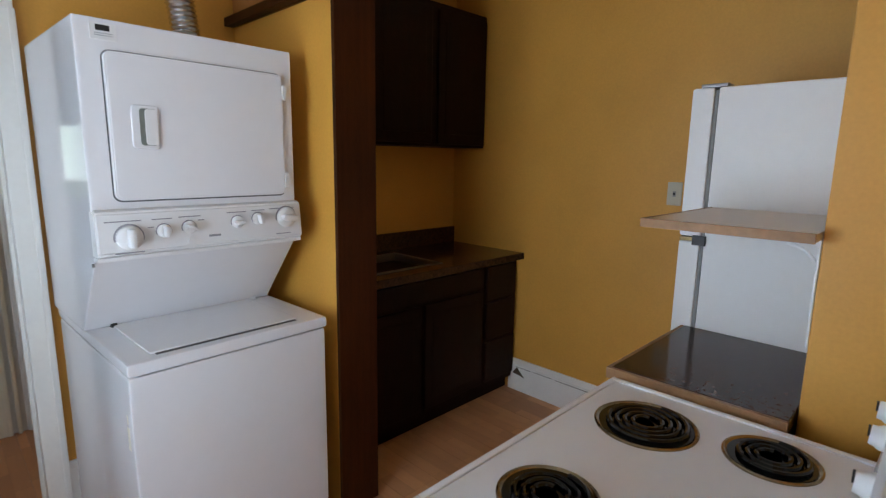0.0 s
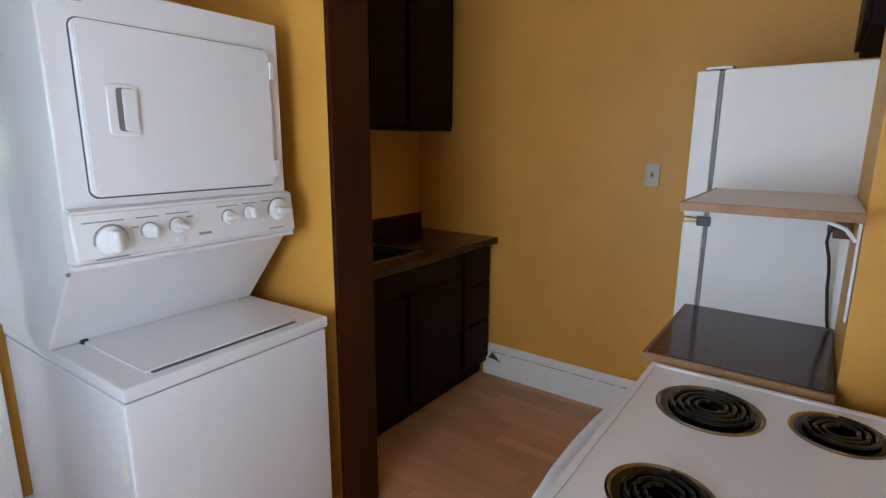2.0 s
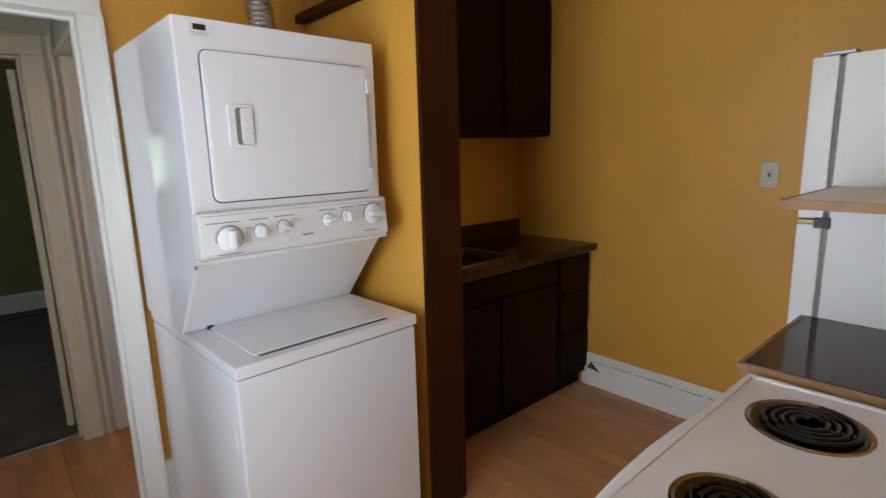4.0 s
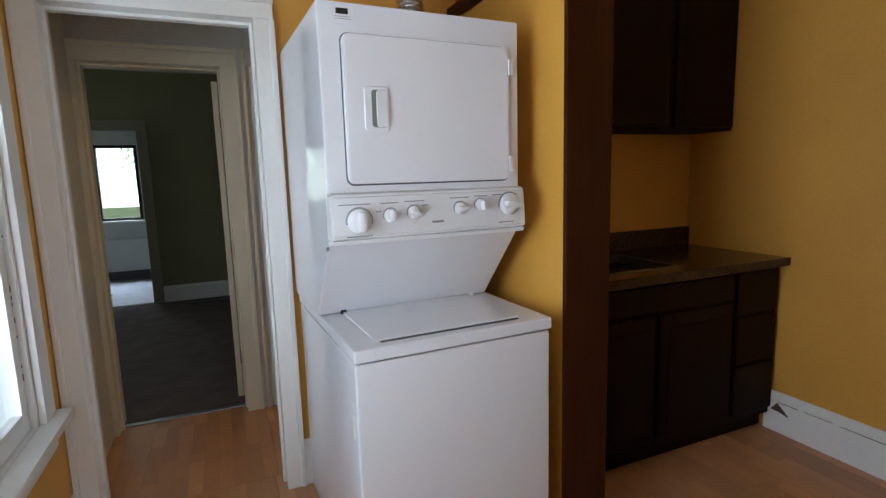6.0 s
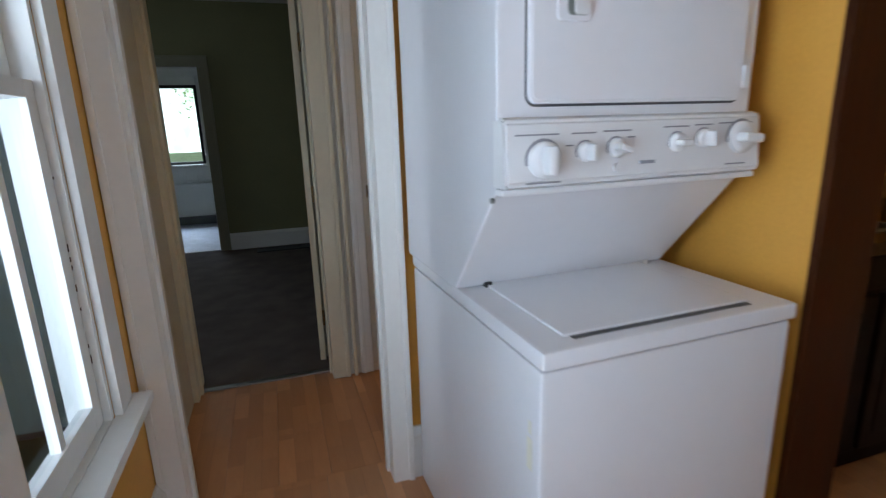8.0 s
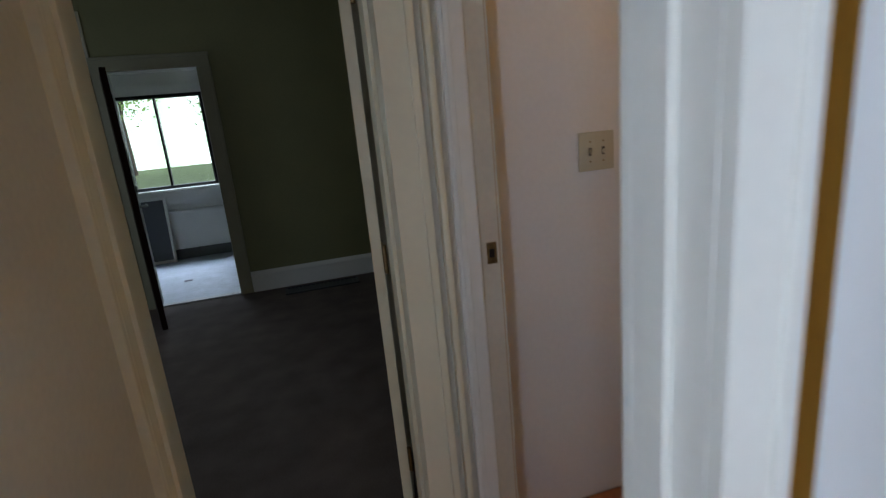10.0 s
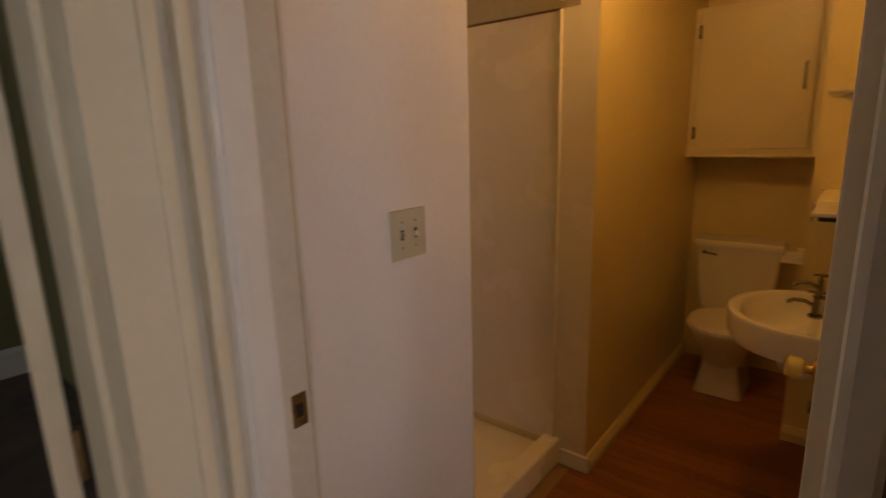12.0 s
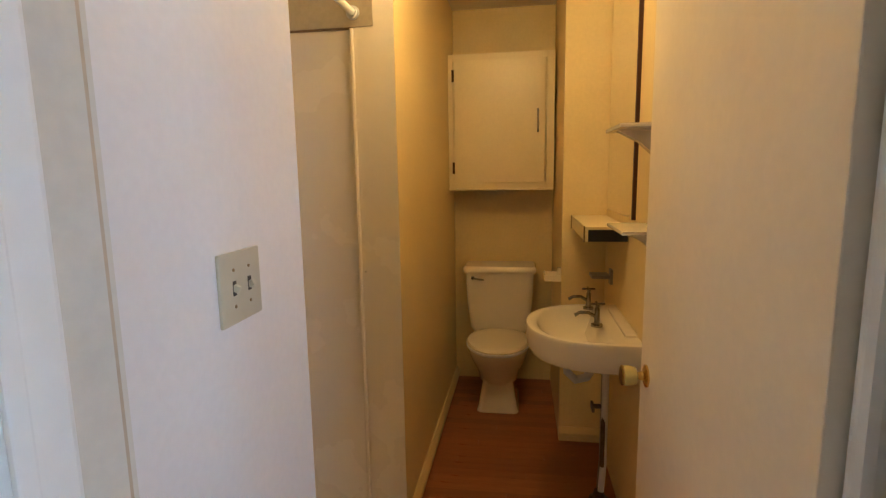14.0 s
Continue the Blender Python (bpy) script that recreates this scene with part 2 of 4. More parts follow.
def tube(bm, pts, r, n=10):
    """A round bar along a line of points."""
    pts = [Vector(p) for p in pts]
    rings = []
    for k, p in enumerate(pts):
        d = (pts[min(k + 1, len(pts) - 1)] - pts[max(k - 1, 0)]).normalized()
        u = d.cross(Vector((0.3, 0.2, 0.93))).normalized()
        w = d.cross(u)
        rings.append([p + r * (math.cos(2 * math.pi * j / n) * u + math.sin(2 * math.pi * j / n) * w) for j in range(n)])
    return loft(bm, rings)


def prism(bm, outline, axis, lo, hi):
    """A flat outline of (p, q) pushed along an axis from lo to hi."""
    put = {"x": lambda p, q, h: (h, p, q), "y": lambda p, q, h: (p, h, q), "z": lambda p, q, h: (p, q, h)}[axis]
    return loft(bm, [[put(p, q, h) for p, q in outline] for h in (lo, hi)])


def rplate(x0, x1, z0, z1, y0, y1, r, soft=0.0, n=6):
    """An upright plate with rounded corners; its front is at y0, with a softened front edge."""
    def ring(y, g):
        out = []
        for cx, cz, a0 in ((x1 - r, z1 - r, 0), (x0 + r, z1 - r, 90), (x0 + r, z0 + r, 180), (x1 - r, z0 + r, 270)):
            for k in range(n):
                a = radians(a0 + 90 * k / (n - 1))
                out.append((cx + (r - g) * math.cos(a), y, cz + (r - g) * math.sin(a)))
        return out
    rings = [ring(y1, 0), ring(y0 + soft, 0)]
    if soft:
        rings += [ring(y0 + soft * 0.3, soft * 0.3), ring(y0, soft)]
    return loft(bmesh.new(), rings)


def structure(name, bm, mat, label, category, smooth=False):
    return tagged(part(name, bm, mat, smooth=smooth), label, category, kind="structure")


H = 2.62   # kitchen ceiling
# ---- shell of the place ----
base = thing("floor", (0, 0, 0), "warm brown laminate strip floor with fine joints", "floor", kind="structure")
part("subfloor", boxes(((0.25, -1.1, -0.10), (4.75, 3.95, -0.012)), ((1.50, 3.95, -0.10), (4.75, 4.95, -0.012))), BAREWOOD, base)
structure("floor_carpet", boxes(((-2.0, 3.93, -0.10), (1.95, 7.38, 0.0))), CARPET, "dark brown-grey worn wall-to-wall carpet", "carpet")
structure("floor_porch", boxes(((-2.0, 7.38, -0.12), (1.6, 9.62, -0.02))), PORCH, "pale blue-grey painted porch floor", "porch floor")
structure("threshold_strip", boxes(((0.50, 3.905, -0.01), (1.165, 3.94, 0.007)), bevel=0.002), STEEL, "thin metal carpet strip in the doorway", "threshold")
structure("porch_threshold", boxes(((-0.37, 7.34, -0.02), (0.31, 7.40, 0.012)), bevel=0.003), STEEL, "worn metal threshold of the porch door", "threshold")

# window wall, with the seen window and an assumed, unseen one towards the camera's back
WY0, WY1, WZ0, WZ1 = 2.14, 2.645, 0.60, 2.12
structure("wall_west", boxes(
    ((0.40, -1.1, 0), (0.50, 0.85, H)), ((0.40, 1.85, 0), (0.50, WY0, H)), ((0.40, WY1, 0), (0.50, 2.90, H)), ((0.40, 2.90, 0), (0.452, 3.83, H)),
    ((0.40, 0.85, 0), (0.50, 1.85, 0.62)), ((0.40, 0.85, 2.15), (0.50, 1.85, H)),
    ((0.40, WY0, 0), (0.50, WY1, WZ0 - 0.03)), ((0.40, WY0, WZ1), (0.50, WY1, H))), YELLOW, "mustard yellow painted kitchen wall with a window", "wall")
DX0, DX1, DZ = 0.585, 1.292, 2.03
structure("wall_north", boxes(
    ((0.453, 2.90, 0), (DX0 - 0.02, 3.02, H)), ((DX1 + 0.02, 2.90, 0), (3.73, 3.02, H)), ((DX0 - 0.02, 2.90, DZ + 0.02), (DX1 + 0.02, 3.02, H))), YELLOW,
    "mustard yellow painted kitchen wall with a doorway", "wall")
structure("wall_east", boxes(((3.73, 0.1, 0), (3.88, 2.90, H))), YELLOW, "plain mustard yellow kitchen wall", "wall")
# the rear opening is unseen, assumed for the lamp behind the camera
structure("wall_south", boxes(((1.55, 0.10, 0), (3.73, 0.30, H)), ((1.43, -1.1, 0), (1.55, 0.30, H)), ((0.45, -1.1, 0), (0.60, -0.95, H)), ((1.40, -1.1, 0), (1.43, -0.95, H)),
    ((0.60, -1.1, 0), (1.40, -0.95, 0.75)), ((0.60, -1.1, 2.15), (1.40, -0.95, H))), YELLOW, "mustard yellow kitchen wall behind the stove", "wall")
structure("wall_stub", boxes(((2.50, 0.30, 0), (2.985, 0.56, H)), bevel=0.004), YELLOW, "yellow projecting wall corner beside the stove", "wall")
structure("ceiling", boxes(((0.28, -1.1, H), (3.88, 3.02, H + 0.1))), PLASTER, "plain off-white plaster ceiling", "ceiling")
# clapboards on the outer wall beyond the window
clap = thing("wall_outer_siding", (-2.0, 3.826, 0), "pale grey-green clapboard siding outside the window", "siding", kind="structure")
for k in range(18):
    part("siding_board", prism(bmesh.new(), [(0, k * 0.15), (-0.028, k * 0.15), (-0.010, k * 0.15 + 0.15), (0, k * 0.15 + 0.15)], "x", 0.0, 2.34), SIDING, clap)
# hall
structure("ceiling_hall", boxes(((0.28, 3.02, 2.45), (1.46, 3.83, 2.55))), PLASTER, "plain hall ceiling", "ceiling")
structure("wall_hall_west", boxes(((0.452, 3.02, 0), (0.47, 3.83, 2.45))), CREAM, "cream painted hall wall", "wall")
EX0, EX1, EZ = 0.495, 1.168, 2.02
structure("wall_hall_north", boxes(((-2.0, 3.83, 0), (EX0 - 0.02, 4.03, 2.62)), ((EX1 + 0.02, 3.83, 0), (1.46, 4.03, 2.62)), ((EX0 - 0.02, 3.83, EZ + 0.02), (EX1 + 0.02, 4.03, 2.62))), CREAM,
    "cream painted wall round the doorway to the carpeted room", "wall")
BY0, BY1 = 3.085, 3.835
# plain dark brown surface, shares the stained wood's material
structure("wall_hall_east", boxes(((1.31, 3.022, 0), (1.626, 3.058, 2.45))), DARKWOOD, "dark brown wall piece beside the bathroom door", "wall")
structure("wall_hall_head", boxes(((1.31, 3.06, 2.05), (1.50, 3.825, 2.45))), CREAM, "cream painted wall above the bathroom doorway", "wall")
# bathroom
SX = 2.09
structure("wall_bath_switch", boxes(((1.462, 3.935, 0), (SX, 4.07, 2.45)), bevel=0.003), SWITCHWALL, "smooth white painted bathroom wall with a light switch", "wall")
structure("wall_bath_north", boxes(((2.90, 3.915, 0), (4.50, 4.90, 2.45)), bevel=0.003), BATHYEL, "cream glossy bathroom wall glowing in lamp light", "wall")
structure("wall_bath_east", boxes(((4.50, 3.0, 0), (4.65, 4.9, 2.45))), BATHYEL, "cream bathroom end wall behind the toilet", "wall")
structure("wall_bath_south", boxes(((1.627, 3.022, 0), (3.70, 3.05, 2.45)), ((3.70, 3.022, 0), (4.50, 3.265, 2.45))), BATHYEL, "cream bathroom wall with a stepped corner", "wall")
structure("ceiling_bath", boxes(((1.46, 3.022, 2.45), (4.65, 4.98, 2.55))), PLASTER, "plain bathroom ceiling", "ceiling")
structure("wall_shower_back", boxes(((SX - 0.7, 4.80, 0), (2.90, 4.90, 2.45)), ((1.46, 4.07, 0), (1.56, 4.80, 2.45))), FIBRE, "white shower stall back wall", "wall")
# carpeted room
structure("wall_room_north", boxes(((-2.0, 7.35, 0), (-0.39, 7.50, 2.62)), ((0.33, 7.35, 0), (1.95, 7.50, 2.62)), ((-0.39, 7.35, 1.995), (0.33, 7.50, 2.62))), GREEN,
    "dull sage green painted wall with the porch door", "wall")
# unseen opening, added for the carpeted room's lamp
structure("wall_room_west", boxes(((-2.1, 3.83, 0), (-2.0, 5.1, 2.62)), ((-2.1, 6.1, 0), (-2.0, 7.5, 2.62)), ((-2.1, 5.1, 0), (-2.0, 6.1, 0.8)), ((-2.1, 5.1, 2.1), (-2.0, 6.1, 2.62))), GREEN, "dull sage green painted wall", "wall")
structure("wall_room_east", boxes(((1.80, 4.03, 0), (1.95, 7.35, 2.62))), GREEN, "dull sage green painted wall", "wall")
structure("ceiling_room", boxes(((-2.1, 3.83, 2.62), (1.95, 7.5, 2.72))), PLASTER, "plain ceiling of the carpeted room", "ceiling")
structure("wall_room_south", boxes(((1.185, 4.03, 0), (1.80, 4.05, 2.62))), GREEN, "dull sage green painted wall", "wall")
# porch
PX0, PX1, PZ0, PZ1 = -0.92, 0.04, 0.86, 1.95
structure("wall_porch", boxes(((-2.0, 9.45, -0.1), (PX0, 9.60, 2.4)), ((PX1, 9.45, -0.1), (1.6, 9.60, 2.4)), ((PX0, 9.45, -0.1), (PX1, 9.60, PZ0)), ((PX0, 9.45, PZ1), (PX1, 9.60, 2.4)),
    ((-2.1, 7.5, -0.1), (-2.0, 9.60, 2.4)), ((1.6, 7.5, -0.1), (1.7, 9.60, 2.4))), WHITE, "white painted porch wall with a window", "wall")
structure("ceiling_porch", boxes(((-2.1, 7.5, 2.4), (1.7, 9.6, 2.5))), PLASTER, "porch ceiling", "ceiling")

# ---- trim ----
def casing_y(name, x0, x1, z1, yface, wide, deep, sign, label, mat=WHITE):
    """Door casing on a wall that faces -y (sign -1) or +y (sign 1): two legs and a head, with a raised outer bead."""
    t = thing(name, ((x0 + x1) / 2, yface, 0), label, "door casing", kind="structure")
    y0, y1 = sorted((yface, yface + sign * deep))
    b0, b1 = sorted((yface, yface + sign * (deep + 0.008)))
    L = Matrix.Translation(-t.location)
    for nm, prs in (("casing_leg", (((x0 - wide, y0, 0), (x0, y1, z1)), ((x0 - wide - 0.004, b0, 0), (x0 - wide + 0.018, b1, z1)))),
                    ("casing_leg", (((x1, y0, 0), (x1 + wide, y1, z1)), ((x1 + wide - 0.018, b0, 0), (x1 + wide + 0.004, b1, z1)))),
                    ("casing_head", (((x0 - wide, y0, z1), (x1 + wide, y1, z1 + wide)), ((x0 - wide - 0.004, b0, z1 + wide - 0.018), (x1 + wide + 0.004, b1, z1 + wide + 0.006))))):
        bm = boxes(*prs, bevel=0.004)
        bm.transform(L)
        part(nm, bm, mat, t, smooth=True)
    return t


def jamb_y(name, x0, x1, z1, y0, y1, label, mat=WHITE):
    t = thing(name, ((x0 + x1) / 2, y0, 0), label, "door jamb", kind="structure")
    L = Matrix.Translation(-t.location)
    for nm, a, b in (("jamb", (x0 - 0.02, y0, 0), (x0, y1, z1 + 0.02)), ("jamb", (x1, y0, 0), (x1 + 0.02, y1, z1 + 0.02)), ("jamb_head", (x0, y0, z1), (x1, y1, z1 + 0.02)),
                     ("stop", (x0, y0 + 0.05, 0), (x0 + 0.012, y0 + 0.085, z1)), ("stop", (x1 - 0.012, y0 + 0.05, 0), (x1, y0 + 0.085, z1)), ("stop", (x0 + 0.012, y0 + 0.05, z1 - 0.012), (x1 - 0.012, y0 + 0.085, z1))):
        bm = boxes((a, b), bevel=0.002)
        bm.transform(L)
        part(nm, bm, mat, t)
    return t


casing_y("kitchen_door_casing", DX0, DX1, DZ, 2.90, 0.078, 0.024, -1, "white glossy painted door casing with rounded edges")
jamb_y("kitchen_door_jamb", DX0, DX1, DZ, 2.90, 3.02, "white painted door jamb")
casing_y("kitchen_door_casing_inner", DX0, DX1, DZ, 3.02, 0.02, 0.018, 1, "white painted door casing on the hall side")
HALLTRIM = material("cream_hall_trim", (0.82, 0.76, 0.58), 0.4, vary=0.03, scale=3, fine=40, bump=0.08)
casing_y("room_door_casing", EX0, EX1, EZ, 3.83, 0.09, 0.022, -1, "cream painted moulded door casing", HALLTRIM)
jamb_y("room_door_jamb", EX0, EX1, EZ, 3.83, 4.03, "cream painted door jamb with stop", HALLTRIM)
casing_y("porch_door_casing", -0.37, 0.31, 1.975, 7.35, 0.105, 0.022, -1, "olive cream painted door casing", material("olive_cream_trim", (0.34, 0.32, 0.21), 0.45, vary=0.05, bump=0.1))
jamb_y("porch_door_jamb", -0.37, 0.31, 1.975, 7.35, 7.50, "white painted porch door jamb")

# bathroom door frame: strike side, hinge side and head
frame_bath = thing("bath_door_jamb", (1.38, 3.60, 0), "cream painted bathroom door jamb with stop and bare wood edge", "door jamb", kind="structure")


def at_frame(nm, a, b, mat=HALLTRIM, bevel=0.003):
    bm = boxes((a, b), bevel=bevel)
    bm.transform(Matrix.Translation(-frame_bath.location))
    return part(nm, bm, mat, frame_bath)


at_frame("jamb", (1.30, 3.832, 0), (1.448, 3.86, 2.03), WHITE)
at_frame("stop", (1.325, 3.816, 0), (1.392, 3.832, 2.03), WHITE, 0.006)
at_frame("stop_bead", (1.334, 3.810, 0), (1.352, 3.816, 2.03), WHITE)
at_frame("jamb_edge", (1.448, 3.830, 0), (1.456, 4.04, 2.05), material("tan_worn_edge", (0.62, 0.50, 0.34), 0.6, vary=0.1, scale=10, bump=0.1), 0.002)
at_frame("jamb", (1.628, 3.0515, 0), (1.662, 3.110, 2.03), WHITE, 0.014)
at_frame("jamb_head", (1.30, 3.062, 2.03), (1.50, 3.83, 2.048))
at_frame("casing_bead", (1.283, 3.800, 0), (1.303, 3.829, 2.12), HALLTRIM, 0.006)
strike = thing("strike_plate", (1.428, 3.832, 1.008), "small tarnished brass strike plate on the jamb", "strike plate")
part("plate", boxes(((-0.016, -0.002, -0.032), (0.016, 0.001, 0.032)), bevel=0.0008), DULLBRASS, strike)
part("latch_hole", boxes(((-0.008, -0.0032, -0.013), (0.007, -0.002, 0.012))), BLACK, strike)
for z in (-0.024, 0.024):
    bm = bmesh.new()
    cyl(bm, (0, -0.002, z), (0, -0.004, z), 0.004, n=10)
    part("screw", bm, DULLBRASS, strike)


def baseboard(name, a, b, height, label, mat=WHITE):
    """A skirting board with a moulded cap from a to b along a wall; its room side is to the left of the way."""
    a, b = Vector((*a, 0)), Vector((*b, 0))
    d = (b - a).normalized()
    n = Vector((-d.y, d.x, 0))
    out = [(0, 0), (0.018, 0), (0.018, height - 0.05), (0.024, height - 0.046), (0.024, height - 0.03), (0.014, height - 0.012), (0.008, height), (0, height)]
    bm = loft(bmesh.new(), [[p + n * o + Vector((0, 0, z)) for o, z in out] for p in (a, b)])
    return structure(name, bm, mat, label, "baseboard")


baseboard("baseboard_east", (3.73, 0.30), (3.73, 2.34), 0.215, "tall white painted baseboard with chipped moulded cap")
baseboard("baseboard_north", (2.17, 2.90), (1.372, 2.90), 0.215, "tall white painted baseboard with moulded cap")
baseboard("baseboard_west", (0.50, 2.87), (0.50, 1.0), 0.215, "tall white painted baseboard with moulded cap")
baseboard("baseboard_room", (1.80, 7.35), (0.42, 7.35), 0.19, "white painted baseboard on the green wall")
baseboard("baseboard_bath", (4.50, 3.915), (2.90, 3.915), 0.075, "low cream baseboard of the bathroom", BATHYEL)
baseboard("baseboard_bath_step", (3.70, 3.05), (3.70, 3.265), 0.075, "low cream baseboard of the bathroom", BATHYEL)

# chipped dark cracks on the cap of the east baseboard
random.seed(4)
crack = bmesh.new()
y = 2.27
while y > 0.6:
    n = random.uniform(0.03, 0.16)
    z = 0.168 + random.uniform(-0.0015, 0.0015)
    box(crack, (3.7035, y - n, z), (3.708, y, z + random.uniform(0.0012, 0.003)))
    y -= n + random.choice((0.0, 0.004, 0.03, 0.09))
structure("paint_crack", crack, DIRT, "dark crack where the baseboard paint has chipped", "paint damage")
structure("torn_paint", prism(bmesh.new(), [(2.30, 0.12), (2.27, 0.16), (2.21, 0.105), (2.25, 0.115)], "x", 3.705, 3.712), DIRT, "brown torn patch on the baseboard", "paint damage")


# ---- window ----
def sash_window(name, y0, y1, z0, z1, x_in, label, meet):
    """A double-hung window in the west wall; x_in is the room face of the wall."""
    w = thing(name, (x_in, (y0 + y1) / 2, z0), label, "window", kind="structure")
    L = Matrix.Translation(-w.location)

    def add(nm, prs, mat=WHITE, bevel=0.004, parent=w):
        bm = boxes(*prs, bevel=bevel)
        bm.transform(L)
        return part(nm, bm, mat, parent, smooth=bevel > 0)
    add("casing", [((x_in, y1, z0), (x_in + 0.022, y1 + 0.10, z1 + 0.1))])
    add("casing", [((x_in, y0 - 0.10, z0), (x_in + 0.022, y0, z1 + 0.1))])
    add("casing_head", [((x_in, y0, z1), (x_in + 0.022, y1, z1 + 0.1))])
    add("stool", [((x_in - 0.11, y0, z0 - 0.03), (x_in, y1, z0)), ((x_in, y0 - 0.12, z0 - 0.03), (x_in + 0.068, y1 + 0.13, z0))], bevel=0.006)
    add("apron", [((x_in, y0 - 0.09, z0 - 0.12), (x_in + 0.02, y1 + 0.09, z0 - 0.03))])
    add("window_frame", [((x_in - 0.10, y0, z0), (x_in, y0 + 0.02, z1)), ((x_in - 0.10, y1 - 0.02, z0), (x_in, y1, z1)), ((x_in - 0.10, y0 + 0.02, z1 - 0.02), (x_in, y1 - 0.02, z1))], bevel=0.002)
    a, b = y0 + 0.022, y1 - 0.022
    for nm, xs, lo, hi in (("lower_sash", (x_in - 0.052, x_in - 0.018), z0 + 0.002, meet + 0.02), ("upper_sash", (x_in - 0.088, x_in - 0.055), meet - 0.02, z1 - 0.022)):
        s = add(nm, [((xs[0], a, lo), (xs[1], a + 0.05, hi)), ((xs[0], b - 0.05, lo), (xs[1], b, hi)), ((xs[0], a + 0.05, lo), (xs[1], b - 0.05, lo + (0.07 if nm == "lower_sash" else 0.035))),
                     ((xs[0], a + 0.05, hi - 0.04), (xs[1], b - 0.05, hi)), ((xs[0] + 0.006, (a + b) / 2 - 0.014, lo + 0.03), (xs[1] - 0.004, (a + b) / 2 + 0.014, hi - 0.03))], bevel=0.003)
        for p, q in ((a + 0.045, (a + b) / 2 - 0.01), ((a + b) / 2 + 0.01, b - 0.045)):
            g = add("pane", [((xs[0] + 0.016, p, lo + 0.05), (xs[0] + 0.020, q, hi - 0.035))], GLASS, 0, s)
            g.visible_shadow = False
    return w


sash_window("window_1", WY0, WY1, WZ0, WZ1, 0.50, "unseen white double-hung sash window, assumed for daylight with chipped putty", 1.44)
# added window out of view, lets side daylight reach the laundry
sash_window("unseen_window", 0.85, 1.85, 0.65, 2.15, 0.50, "unseen white double-hung sash window, assumed for daylight", 1.42)
random.seed(7)
for nm, n in (("paint_chip", 11),):
    for k in range(n):
        z = random.uniform(0.75, 1.25)
        bm = boxes(((0.4818, WY1 - 0.0235, z), (0.4836, WY1 - 0.0195, z + random.uniform(0.006, 0.02))))
        structure(nm, bm, DIRT, "dark chip of flaked paint on the window sash", "paint damage")


# ---- laundry centre ----
def laundry():
    t = thing("laundry_center", (1.429, 1.998, 0), "white stacked washer and dryer laundry unit, glossy enamel", "laundry center")
    W = 0.682
    # washer
    wb = boxes(((0, 0.004, 0.02), (W, 0.85, 0.862)), bevel=0.012)
    body = part("washer_body", wb, ENAMEL, t, smooth=True)
    part("washer_top", boxes(((-0.003, -0.006, 0.867), (W + 0.003, 0.85, 0.908)), bevel=0.010), ENAMEL, t, smooth=True)
    lid = part("washer_lid", boxes(((0.075, 0.045, 0.9075), (0.585, 0.43, 0.915)), bevel=0.004), ENAMEL, t, smooth=True)
    part("lid_gap", boxes(((0.09, 0.030, 0.9065), (0.575, 0.047, 0.9095))), DARKGAP, t)
    for x in (0.068, 0.588):
        part("lid_hinge", boxes(((x, 0.405, 0.907), (x + 0.02, 0.435, 0.922)), bevel=0.003), BLACK if x < 0.1 else PLASTIC, t)
    for x in (0.03, W - 0.06):
        for y in (0.05, 0.62):
            bm = bmesh.new()
            cyl(bm, (x + 0.015, y, 0), (x + 0.015, y, 0.03), 0.018, n=12)
            part("foot", bm, BLACK, t)
    for x0, y0, z0, w, h in ((-0.0006, 0.035, 0.62, 0.022, 0.075), (-0.0006, 0.04, 0.705, 0.012, 0.03)):
        part("scuff_mark", boxes(((x0, y0, z0), (x0 + 0.001, y0 + w, z0 + h))), SCUFF, t)
    # dryer with its sides sloping back to the washer deck
    side = [(0.172, 1.20), (0.172, 1.90), (0.86, 1.90), (0.86, 0.908), (0.425, 0.908)]
    bm = prism(bmesh.new(), side, "x", -0.012, W - 0.010)
    bmesh.ops.bevel(bm, geom=list(bm.edges), offset=0.010, segments=2, profile=0.6, affect="EDGES")
    part("dryer_body", bm, ENAMEL, t, smooth=True)
    # control panel
    pan = [(0.126, 1.214), (0.138, 1.338), (0.148, 1.346), (0.19, 1.348), (0.19, 1.200), (0.134, 1.206)]
    bm = prism(bmesh.new(), pan, "x", -0.014, W - 0.010)
    bmesh.ops.bevel(bm, geom=list(bm.edges), offset=0.006, segments=2, affect="EDGES")
    panel = part("control_panel", bm, PLASTIC, t, smooth=True)
    part("panel_lip", boxes(((-0.016, 0.140, 1.190), (W - 0.008, 0.178, 1.205)), bevel=0.006), PLASTIC, t, smooth=True)

    def face(z):
        return 0.126 + (z - 1.214) * 12 / 124 - 0.001

    def knob(nm, x, z, r, depth):
        bm = lathe(bmesh.new(), [(r, 0), (r, depth * 0.30), (r * 0.90, depth * 0.42), (r * 0.66, depth * 0.50), (r * 0.60, depth * 0.52)], 28)
        bm.transform(Matrix.Translation((x, face(z), z)) @ pose(0, 0, 0, 90))
        k = part(nm, bm, PLASTIC, t, smooth=True)
        gb = boxes(((-r * 0.30, -r * 0.80, depth * 0.4), (r * 0.30, r * 0.80, depth * 1.45)), bevel=r * 0.24)
        gb.transform(Matrix.Translation((x, face(z), z)) @ pose(0, 0, 0, 90) @ pose(0, 0, 0, 0, 0, knob.turn))
        part("grip", gb, PLASTIC, k, smooth=True)
        bm = lathe(bmesh.new(), [(r * 1.16, 0), (r * 1.16, 0.0012)], 28)
